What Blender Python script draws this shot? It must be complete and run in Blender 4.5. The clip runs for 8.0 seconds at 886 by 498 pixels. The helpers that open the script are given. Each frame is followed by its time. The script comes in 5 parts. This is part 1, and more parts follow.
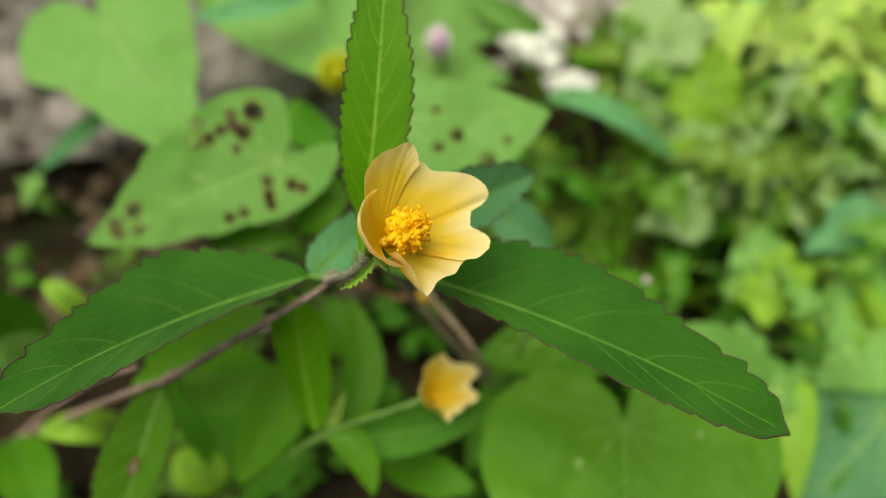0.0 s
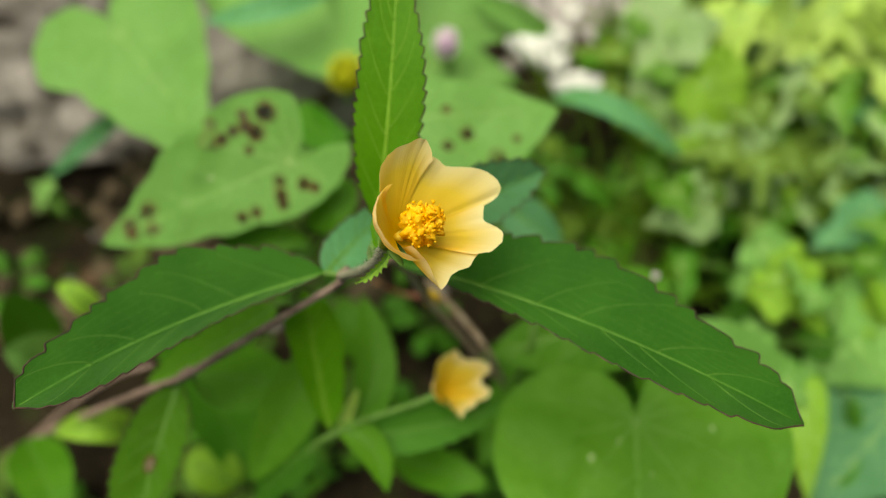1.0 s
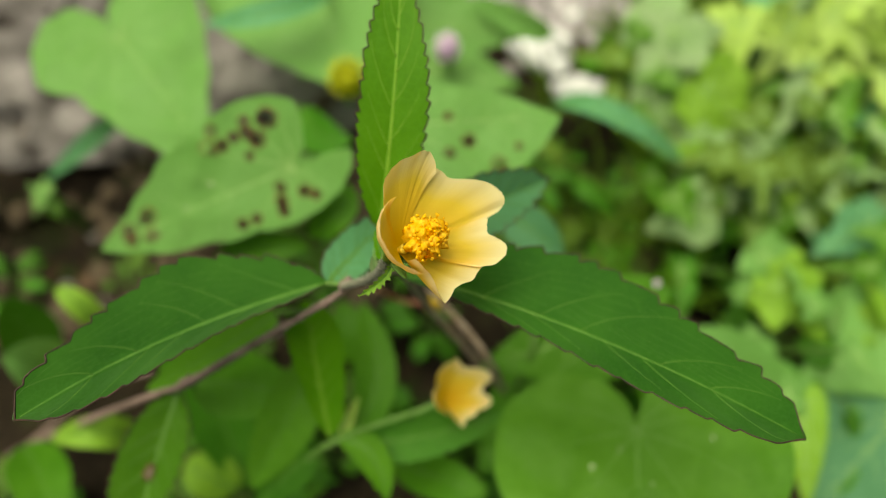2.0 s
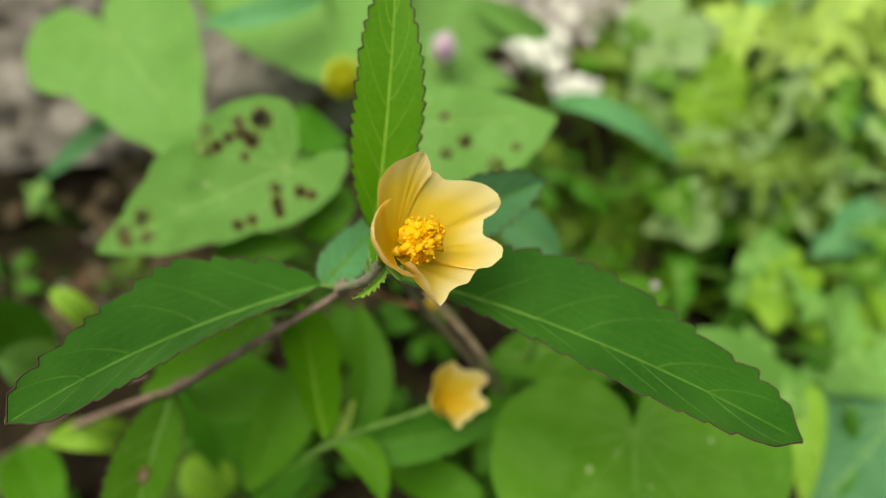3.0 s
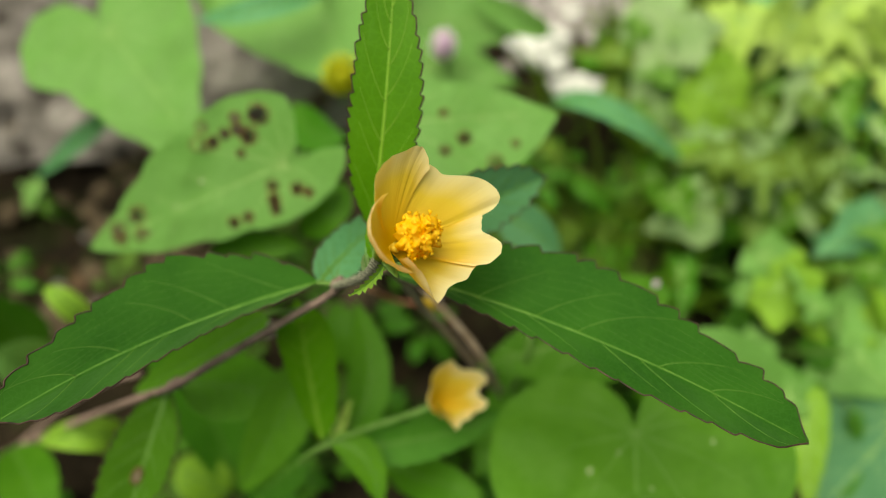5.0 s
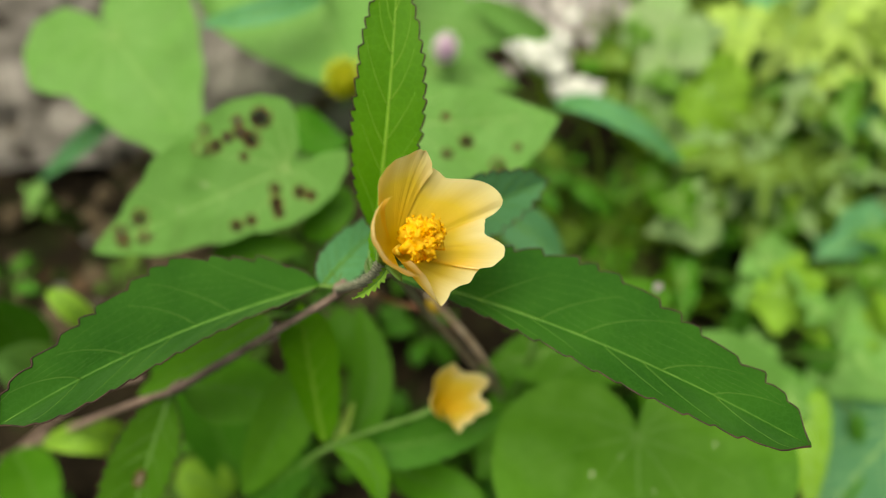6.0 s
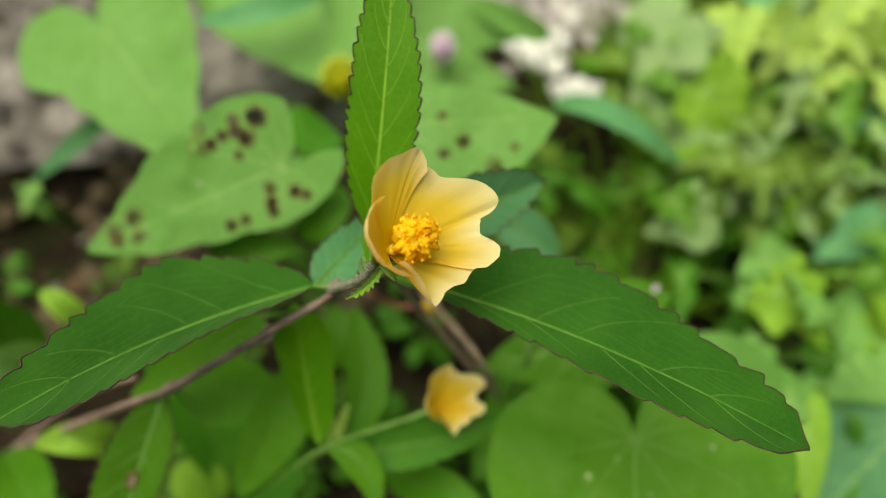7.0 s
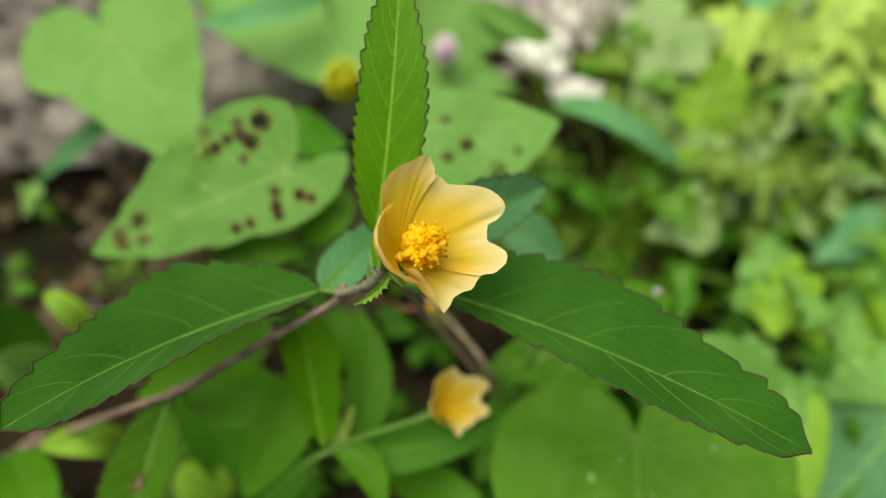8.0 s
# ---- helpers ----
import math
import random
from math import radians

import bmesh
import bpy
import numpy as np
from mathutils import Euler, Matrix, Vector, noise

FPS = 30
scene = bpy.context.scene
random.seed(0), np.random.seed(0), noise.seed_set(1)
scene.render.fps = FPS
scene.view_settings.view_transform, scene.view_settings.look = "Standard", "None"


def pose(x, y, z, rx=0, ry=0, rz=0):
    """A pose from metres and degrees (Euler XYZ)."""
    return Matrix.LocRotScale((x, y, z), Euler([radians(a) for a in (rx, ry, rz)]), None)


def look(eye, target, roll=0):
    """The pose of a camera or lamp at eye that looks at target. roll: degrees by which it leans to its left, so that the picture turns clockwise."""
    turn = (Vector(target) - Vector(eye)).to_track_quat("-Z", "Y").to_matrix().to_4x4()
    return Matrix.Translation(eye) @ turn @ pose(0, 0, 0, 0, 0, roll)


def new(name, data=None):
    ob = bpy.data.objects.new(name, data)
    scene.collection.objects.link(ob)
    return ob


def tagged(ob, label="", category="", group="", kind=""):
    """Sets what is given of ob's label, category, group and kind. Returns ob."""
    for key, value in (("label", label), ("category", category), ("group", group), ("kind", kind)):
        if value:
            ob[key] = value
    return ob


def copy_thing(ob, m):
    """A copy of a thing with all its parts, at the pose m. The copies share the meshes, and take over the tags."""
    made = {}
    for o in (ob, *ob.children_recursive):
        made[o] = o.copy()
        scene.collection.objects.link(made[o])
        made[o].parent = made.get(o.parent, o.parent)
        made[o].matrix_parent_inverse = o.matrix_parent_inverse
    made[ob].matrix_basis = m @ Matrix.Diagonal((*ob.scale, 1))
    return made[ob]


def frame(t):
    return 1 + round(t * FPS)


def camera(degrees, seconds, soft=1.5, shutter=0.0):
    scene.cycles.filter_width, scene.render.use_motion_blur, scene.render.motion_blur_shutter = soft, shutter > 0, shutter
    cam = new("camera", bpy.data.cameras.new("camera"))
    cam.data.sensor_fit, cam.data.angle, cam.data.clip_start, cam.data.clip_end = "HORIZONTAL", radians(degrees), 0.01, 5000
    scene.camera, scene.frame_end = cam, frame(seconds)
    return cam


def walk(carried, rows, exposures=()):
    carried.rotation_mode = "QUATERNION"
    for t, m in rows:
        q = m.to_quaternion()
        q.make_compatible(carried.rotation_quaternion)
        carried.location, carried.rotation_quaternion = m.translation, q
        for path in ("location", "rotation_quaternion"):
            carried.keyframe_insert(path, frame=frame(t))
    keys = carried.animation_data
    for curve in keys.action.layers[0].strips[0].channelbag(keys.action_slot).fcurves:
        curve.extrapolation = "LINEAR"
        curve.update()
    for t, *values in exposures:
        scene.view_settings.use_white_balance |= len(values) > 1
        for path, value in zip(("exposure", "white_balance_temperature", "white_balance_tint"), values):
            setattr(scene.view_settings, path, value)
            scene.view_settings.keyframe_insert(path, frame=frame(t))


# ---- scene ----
cam = camera(64, 8.0, soft=0.9)
walk(cam, [
    (0.0, pose(0.00173, -0.05165, 0.24331, 24.375, 0.065, -0.019)),
    (0.5, pose(0.00049, -0.05266, 0.24234, 24.626, -0.042, -0.037)),
    (1.0, pose(-0.00003, -0.05436, 0.24398, 24.847, 0.584, -0.294)),
    (1.5, pose(-0.00156, -0.05281, 0.24466, 24.619, 0.351, -0.147)),
    (3.0, pose(-0.00069, -0.05033, 0.24372, 24.509, 0.133, -0.231)),
    (3.5, pose(-0.00032, -0.05099, 0.24268, 24.737, 0.108, -0.159)),
    (4.0, pose(0.00027, -0.05089, 0.24206, 24.730, 0.070, -0.102)),
    (4.5, pose(0.00010, -0.05019, 0.24089, 24.623, 0.106, -0.125)),
    (6.0, pose(-0.00084, -0.05038, 0.24142, 24.907, 0.108, -0.114)),
    (6.5, pose(-0.00071, -0.05024, 0.23999, 25.016, 0.080, -0.154)),
    (7.0, pose(0.00000, -0.05000, 0.24000, 25.000, 0.000, 0.000)),
    (7.5, pose(-0.00139, -0.04925, 0.24115, 24.798, -0.178, -0.134)),
    (8.0, pose(-0.00222, -0.04880, 0.24194, 24.675, -0.345, -0.126)),
], exposures=((0.0, 0.92, 7500, 0), (8.0, 0.92, 7500, 0)))
cam.data.dof.use_dof = True
cam.data.dof.focus_distance, cam.data.dof.aperture_fstop = 0.128, 5.0

# ---- light ----
world = bpy.data.worlds.new("overcast_sky")
scene.world = world
world.use_nodes = True
sky = world.node_tree.nodes.new("ShaderNodeTexSky")
sky.sky_type, sky.sun_disc = "NISHITA", False
sky.sun_elevation, sky.sun_rotation = radians(77), radians(301)
sky.air_density, sky.dust_density, sky.ozone_density = 0.4, 5.0, 0.3
world.node_tree.nodes["Background"].inputs["Strength"].default_value = 0.07
world.node_tree.links.new(sky.outputs[0], world.node_tree.nodes["Background"].inputs["Color"])

sun_data = bpy.data.lights.new("sun", "SUN")
sun_data.energy, sun_data.angle, sun_data.color = 2.75, radians(55), (1.0, 0.97, 0.9)
sun = new("sun", sun_data)
sun.matrix_world = look((-0.20, 0.12, 1.0), (0, 0, 0))


# ---- materials ----
def nodes_of(name):
    mat = bpy.data.materials.new(name)
    mat.use_nodes = True
    nt = mat.node_tree
    return mat, nt, nt.nodes["Principled BSDF"], nt.nodes["Material Output"]


def add(nt, kind, **values):
    node = nt.nodes.new(kind)
    for key, value in values.items():
        if key in node.inputs:
            node.inputs[key].default_value = value
    return node


def noise_mix(nt, vector, scale, a, b, lo=0.35, hi=0.65, detail=4.0):
    """A colour that wanders between a and b, socket or value."""
    tex = add(nt, "ShaderNodeTexNoise", Scale=scale, Detail=detail)
    nt.links.new(vector, tex.inputs["Vector"])
    ramp = nt.nodes.new("ShaderNodeMapRange")
    ramp.inputs["From Min"].default_value, ramp.inputs["From Max"].default_value = lo, hi
    nt.links.new(tex.outputs["Fac"], ramp.inputs["Value"])
    mix = nt.nodes.new("ShaderNodeMix")
    mix.data_type = "RGBA"
    nt.links.new(ramp.outputs[0], mix.inputs["Factor"])
    for socket, value in ((mix.inputs["A"], a), (mix.inputs["B"], b)):
        socket = [s for s in mix.inputs if s.type == "RGBA" and s.name == socket.name][0]
        if isinstance(value, tuple):
            socket.default_value = (*value, 1)
        else:
            nt.links.new(value, socket)
    return [s for s in mix.outputs if s.type == "RGBA"][0]


def leaf_material(name, dark, light, through_colour, rough=0.45, share=0.3, net=420.0, relief=0.35, vary=0.25, shine=0.1, down=0.0):
    """A living leaf: two greens, paler net of fine veins, soft gloss, light through the blade."""
    mat, nt, bsdf, out = nodes_of(name)
    dark, light = tuple(0.84 * c for c in dark), tuple(0.84 * c for c in light)
    co = nt.nodes.new("ShaderNodeTexCoord").outputs["Object"]
    colour = noise_mix(nt, co, 55.0, dark, light)
    colour = noise_mix(nt, co, 900.0, colour, light, 0.55, 0.85, 2.0)
    cells = add(nt, "ShaderNodeTexVoronoi", Scale=net)
    cells.feature = "DISTANCE_TO_EDGE"
    nt.links.new(co, cells.inputs["Vector"])
    line = nt.nodes.new("ShaderNodeMapRange")
    line.inputs["From Min"].default_value, line.inputs["From Max"].default_value = 0.0, 0.09
    line.inputs["To Min"].default_value, line.inputs["To Max"].default_value = 0.26, 0.0
    nt.links.new(cells.outputs["Distance"], line.inputs["Value"])
    mix = nt.nodes.new("ShaderNodeMix")
    mix.data_type = "RGBA"
    nt.links.new(line.outputs[0], mix.inputs["Factor"])
    ins = [s for s in mix.inputs if s.type == "RGBA"]
    nt.links.new(colour, ins[0])
    ins[1].default_value = (*[min(1, c * 1.5 + 0.01) for c in light], 1)
    colour = [s for s in mix.outputs if s.type == "RGBA"][0]
    info = nt.nodes.new("ShaderNodeObjectInfo")
    hsv = nt.nodes.new("ShaderNodeHueSaturation")
    rng = nt.nodes.new("ShaderNodeMapRange")
    rng.inputs["To Min"].default_value, rng.inputs["To Max"].default_value = 1 - vary, 1 + vary
    nt.links.new(info.outputs["Random"], rng.inputs["Value"])
    nt.links.new(rng.outputs[0], hsv.inputs["Value"])
    nt.links.new(colour, hsv.inputs["Color"])
    nt.links.new(hsv.outputs[0], bsdf.inputs["Base Color"])
    bsdf.inputs["Roughness"].default_value = rough
    bsdf.inputs["Specular IOR Level"].default_value = shine
    bsdf.inputs["Sheen Weight"].default_value, bsdf.inputs["Sheen Roughness"].default_value = down, 0.45
    bsdf.inputs["Sheen Tint"].default_value = (0.75, 0.95, 0.62, 1)
    fine = add(nt, "ShaderNodeTexNoise", Scale=1800.0, Detail=3.0)
    nt.links.new(co, fine.inputs["Vector"])
    height = nt.nodes.new("ShaderNodeMath")
    height.operation = "ADD"
    nt.links.new(cells.outputs["Distance"], height.inputs[0])
    nt.links.new(fine.outputs["Fac"], height.inputs[1])
    bump = add(nt, "ShaderNodeBump", Strength=relief, Distance=0.0003)
    nt.links.new(height.outputs[0], bump.inputs["Height"])
    nt.links.new(bump.outputs[0], bsdf.inputs["Normal"])
    tr = nt.nodes.new("ShaderNodeBsdfTranslucent")
    tr.inputs["Color"].default_value = (*through_colour, 1)
    mixs = nt.nodes.new("ShaderNodeMixShader")
    mixs.inputs[0].default_value = share
    nt.links.new(bsdf.outputs[0], mixs.inputs[1])
    nt.links.new(tr.outputs[0], mixs.inputs[2])
    nt.links.new(mixs.outputs[0], out.inputs["Surface"])
    return mat


def plain_material(name, dark, light, scale=300.0, rough=0.6, relief=0.4, distance=0.0005, share=0.0):
    """Two mixed tones with grain at two scales and a bump; share: light that passes through."""
    mat, nt, bsdf, out = nodes_of(name)
    co = nt.nodes.new("ShaderNodeTexCoord").outputs["Object"]
    colour = noise_mix(nt, co, scale, dark, light)
    colour = noise_mix(nt, co, scale * 7, colour, dark, 0.55, 0.8)
    nt.links.new(colour, bsdf.inputs["Base Color"])
    bsdf.inputs["Roughness"].default_value = rough
    bsdf.inputs["Specular IOR Level"].default_value = 0.2
    fine = add(nt, "ShaderNodeTexNoise", Scale=scale * 4, Detail=6.0)
    nt.links.new(co, fine.inputs["Vector"])
    bump = add(nt, "ShaderNodeBump", Strength=relief, Distance=distance)
    nt.links.new(fine.outputs["Fac"], bump.inputs["Height"])
    nt.links.new(bump.outputs[0], bsdf.inputs["Normal"])
    if share:
        tr = nt.nodes.new("ShaderNodeBsdfTranslucent")
        nt.links.new(colour, tr.inputs["Color"])
        mixs = nt.nodes.new("ShaderNodeMixShader")
        mixs.inputs[0].default_value = share
        nt.links.new(bsdf.outputs[0], mixs.inputs[1])
        nt.links.new(tr.outputs[0], mixs.inputs[2])
        nt.links.new(mixs.outputs[0], out.inputs["Surface"])
    return mat


def petal_material():
    """Buff-yellow petals, deeper orange in the throat, with fine lines running out to the edge."""
    mat, nt, bsdf, out = nodes_of("petal")
    uv = nt.nodes.new("ShaderNodeTexCoord").outputs["UV"]
    sep = nt.nodes.new("ShaderNodeSeparateXYZ")
    nt.links.new(uv, sep.inputs[0])
    ramp = nt.nodes.new("ShaderNodeValToRGB")
    el = ramp.color_ramp.elements
    el[0].position, el[0].color = 0.1, (0.70, 0.38, 0.004, 1)
    el[1].position, el[1].color = 0.95, (0.79, 0.685, 0.35, 1)
    mid = el.new(0.58)
    mid.color = (0.74, 0.52, 0.050, 1)
    nt.links.new(sep.outputs[0], ramp.inputs[0])
    mapping = nt.nodes.new("ShaderNodeMapping")
    mapping.inputs["Scale"].default_value = (1.5, 40, 1)
    nt.links.new(uv, mapping.inputs["Vector"])
    lines = add(nt, "ShaderNodeTexNoise", Scale=1.0, Detail=4.0)
    nt.links.new(mapping.outputs[0], lines.inputs["Vector"])
    mix = nt.nodes.new("ShaderNodeMix")
    mix.data_type, mix.blend_type = "RGBA", "MULTIPLY"
    ins = [s for s in mix.inputs if s.type == "RGBA"]
    rng = nt.nodes.new("ShaderNodeMapRange")
    rng.inputs["From Min"].default_value, rng.inputs["From Max"].default_value = 0.42, 0.7
    rng.inputs["To Max"].default_value = 0.22
    nt.links.new(lines.outputs["Fac"], rng.inputs["Value"])
    nt.links.new(rng.outputs[0], mix.inputs["Factor"])
    nt.links.new(ramp.outputs[0], ins[0])
    ins[1].default_value = (0.95, 0.78, 0.45, 1)
    colour = [s for s in mix.outputs if s.type == "RGBA"][0]
    nt.links.new(colour, bsdf.inputs["Base Color"])
    bsdf.inputs["Roughness"].default_value = 0.5
    bsdf.inputs["Specular IOR Level"].default_value = 0.2
    bump = add(nt, "ShaderNodeBump", Strength=0.3, Distance=0.0003)
    nt.links.new(lines.outputs["Fac"], bump.inputs["Height"])
    nt.links.new(bump.outputs[0], bsdf.inputs["Normal"])
    tr = nt.nodes.new("ShaderNodeBsdfTranslucent")
    glow = nt.nodes.new("ShaderNodeMix")
    glow.data_type = "RGBA"
    glow.inputs["Factor"].default_value = 0.9
    ends = [q for q in glow.inputs if q.type == "RGBA"]
    nt.links.new(colour, ends[0])
    ends[1].default_value = (1.0, 0.66, 0.07, 1)
    nt.links.new([q for q in glow.outputs if q.type == "RGBA"][0], tr.inputs["Color"])
    mixs = nt.nodes.new("ShaderNodeMixShader")
    mixs.inputs[0].default_value = 0.5
    nt.links.new(bsdf.outputs[0], mixs.inputs[1])
    nt.links.new(tr.outputs[0], mixs.inputs[2])
    nt.links.new(mixs.outputs[0], out.inputs["Surface"])
    return mat


def ground_material():
    """Dark damp humus with paler crumbs and mossy stains."""
    mat, nt, bsdf, out = nodes_of("soil")
    co = nt.nodes.new("ShaderNodeTexCoord").outputs["Object"]
    colour = noise_mix(nt, co, 26.0, (0.011, 0.008, 0.005), (0.032, 0.024, 0.013), 0.38, 0.62, 5.0)
    colour = noise_mix(nt, co, 190.0, colour, (0.055, 0.041, 0.025), 0.55, 0.78)
    colour = noise_mix(nt, co, 700.0, colour, (0.02, 0.015, 0.01), 0.5, 0.75)
    colour = noise_mix(nt, co, 33.0, colour, (0.03, 0.05, 0.012), 0.55, 0.7, 6.0)
    nt.links.new(colour, bsdf.inputs["Base Color"])
    bsdf.inputs["Roughness"].default_value = 0.9
    bsdf.inputs["Specular IOR Level"].default_value = 0.08
    fine = add(nt, "ShaderNodeTexNoise", Scale=260.0, Detail=8.0, Roughness=0.7)
    nt.links.new(co, fine.inputs["Vector"])
    bump = add(nt, "ShaderNodeBump", Strength=0.9, Distance=0.004)
    nt.links.new(fine.outputs["Fac"], bump.inputs["Height"])
    nt.links.new(bump.outputs[0], bsdf.inputs["Normal"])
    return mat


SIDA = leaf_material("dark_leaf", (0.013, 0.068, 0.004), (0.027, 0.106, 0.008), (0.06, 0.28, 0.012), 0.6, 0.25, 900.0, 0.14, 0.05, 0.05, 0.35)
FRESH = leaf_material("fresh_leaf", (0.050, 0.175, 0.001), (0.070, 0.215, 0.003), (0.15, 0.36, 0.002), 0.6, 0.3, 520.0, 0.35, 0.12, 0.15)
BLUE = leaf_material("blue_green_leaf", (0.075, 0.235, 0.095), (0.105, 0.29, 0.13), (0.12, 0.30, 0.07), 0.55, 0.25)
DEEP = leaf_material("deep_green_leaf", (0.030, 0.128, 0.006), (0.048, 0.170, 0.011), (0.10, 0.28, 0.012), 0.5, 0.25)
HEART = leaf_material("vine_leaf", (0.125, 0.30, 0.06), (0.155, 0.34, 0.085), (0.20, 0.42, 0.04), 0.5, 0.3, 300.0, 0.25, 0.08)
# Two darker copies of vine_leaf, their shade put into the base colour.
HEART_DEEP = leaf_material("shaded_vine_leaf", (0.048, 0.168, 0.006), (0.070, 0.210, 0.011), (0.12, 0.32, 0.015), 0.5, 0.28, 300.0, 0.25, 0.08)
HEART_MID = leaf_material("half_shaded_vine_leaf", (0.060, 0.184, 0.009), (0.082, 0.225, 0.015), (0.15, 0.36, 0.02), 0.5, 0.3, 300.0, 0.25, 0.08)
LIME = leaf_material("lime_leaf", (0.27, 0.43, 0.05), (0.38, 0.53, 0.14), (0.46, 0.64, 0.10), 0.5, 0.3, 350.0)
LIME_DEEP = leaf_material("yellow_green_leaf", (0.15, 0.32, 0.02), (0.21, 0.39, 0.045), (0.27, 0.46, 0.03), 0.5, 0.3, 350.0, 0.3, 0.1)
PALE = leaf_material("pale_leaf", (0.18, 0.33, 0.11), (0.30, 0.43, 0.20), (0.29, 0.44, 0.12), 0.55, 0.25, 350.0)
OLIVE = leaf_material("olive_leaf", (0.07, 0.135, 0.012), (0.12, 0.20, 0.025), (0.18, 0.30, 0.02), 0.55, 0.3, 350.0)
MOSS = leaf_material("moss", (0.03, 0.07, 0.008), (0.06, 0.11, 0.015), (0.06, 0.12, 0.01), 0.7, 0.2, 500.0)
VEIN = plain_material("leaf_vein", (0.058, 0.165, 0.014), (0.086, 0.208, 0.025), 400.0, 0.5, 0.2, 0.0002, 0.2)
VEIN_LIGHT = plain_material("light_vein", (0.13, 0.28, 0.016), (0.16, 0.32, 0.028), 400.0, 0.6, 0.2, 0.0002, 0.2)
# Darker copy of vine_vein, toned to go with the shaded leaf copies.
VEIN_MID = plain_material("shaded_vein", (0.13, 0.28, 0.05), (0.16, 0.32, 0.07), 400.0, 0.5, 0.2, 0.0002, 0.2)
VEIN_PALE = plain_material("vine_vein", (0.22, 0.39, 0.10), (0.26, 0.43, 0.13), 400.0, 0.5, 0.2, 0.0002, 0.2)
MARGIN = plain_material("leaf_margin", (0.022, 0.014, 0.009), (0.065, 0.034, 0.025), 500.0, 0.5)
STEM = plain_material("brown_stem", (0.13, 0.092, 0.076), (0.25, 0.18, 0.15), 250.0, 0.6, 0.6)
GREEN_STEM = plain_material("green_stem", (0.065, 0.145, 0.022), (0.10, 0.20, 0.04), 250.0, 0.55)
TAN_STEM = plain_material("tan_stem", (0.20, 0.15, 0.10), (0.32, 0.26, 0.19), 250.0, 0.6, 0.6)
RED_STEM = plain_material("reddish_stem", (0.22, 0.05, 0.04), (0.20, 0.12, 0.06), 200.0, 0.5)
HAIRY = plain_material("downy_stalk", (0.045, 0.05, 0.026), (0.40, 0.41, 0.29), 2400.0, 0.8, 1.0, 0.0004)
HAIR = plain_material("whitish_hair", (0.45, 0.45, 0.35), (0.6, 0.6, 0.5), 800.0, 0.7)
PETAL = petal_material()
PETAL_BUD = plain_material("bud_petal", (0.70, 0.46, 0.02), (0.80, 0.62, 0.08), 500.0, 0.6, 0.3, 0.0003, 0.3)
ANTHER = plain_material("anther", (0.92, 0.55, 0.010), (0.95, 0.66, 0.04), 700.0, 0.6, 0.4, 0.0003, 0.5)
ROT = plain_material("withered_rim", (0.05, 0.03, 0.012), (0.15, 0.10, 0.03), 500.0, 0.8)
PINK = plain_material("pink_petal", (0.74, 0.50, 0.74), (0.90, 0.80, 0.88), 300.0, 0.6, 0.3, 0.0004, 0.3)
YELLOW = plain_material("yellow_floret", (0.40, 0.46, 0.015), (0.60, 0.60, 0.03), 300.0, 0.6, 0.3, 0.0004, 0.3)
WHITE = plain_material("pale_stone", (0.44, 0.45, 0.43), (0.72, 0.74, 0.71), 90.0, 0.85, 0.6, 0.001)
GREY = plain_material("grey_stone", (0.16, 0.145, 0.13), (0.30, 0.28, 0.26), 120.0, 0.9, 0.8, 0.001)
LITTER = plain_material("dead_leaf", (0.035, 0.020, 0.010), (0.095, 0.056, 0.030), 150.0, 0.8, 0.6)
ROCK_PALE = plain_material("pale_rock", (0.17, 0.155, 0.15), (0.40, 0.38, 0.37), 110.0, 0.9, 0.8, 0.002)
ROCK = plain_material("weathered_rock", (0.026, 0.022, 0.018), (0.23, 0.215, 0.20), 55.0, 0.9, 0.9, 0.003)
SOIL = ground_material()
DRY = plain_material("dry_patch", (0.14, 0.12, 0.07), (0.26, 0.23, 0.15), 600.0, 0.8)
SCAR = plain_material("dry_scar", (0.24, 0.32, 0.14), (0.36, 0.42, 0.24), 600.0, 0.8)
CLOD = plain_material("soil_clod", (0.034, 0.025, 0.014), (0.120, 0.092, 0.058), 130.0, 0.95, 1.0, 0.002)


# ---- building blocks ----
def thing(name, place, label, category, group="", kind=""):
    ob = new(name)
    ob.empty_display_size = 0.01
    ob.location = place
    return tagged(ob, label, category, group, kind)


def part(name, bm, material, parent, label="", smooth=True):
    """Links a bmesh, drawn in world metres, as one mesh under a thing or a part."""
    root = parent
    while root.parent:
        root = root.parent
    bmesh.ops.translate(bm, verts=bm.verts, vec=-root.location)
    data = bpy.data.meshes.new(name)
    bm.to_mesh(data)
    bm.free()
    data.materials.append(material)
    for poly in data.polygons:
        poly.use_smooth = smooth
    ob = new(name, data)
    ob.parent = parent
    return tagged(ob, label)


def spline(points, steps):
    """A smooth line through points (Catmull-Rom)."""
    p = [Vector(q) for q in points]
    p = [2 * p[0] - p[1], *p, 2 * p[-1] - p[-2]]
    line = []
    for i in range(1, len(p) - 2):
        for k in range(steps):
            t = k / steps
            a, b, c, d = p[i - 1:i + 3]
            line.append(0.5 * (2 * b + (c - a) * t + (2 * a - 5 * b + 4 * c - d) * t * t + (3 * b - a - 3 * c + d) * t ** 3))
    line.append(p[-2])
    return line


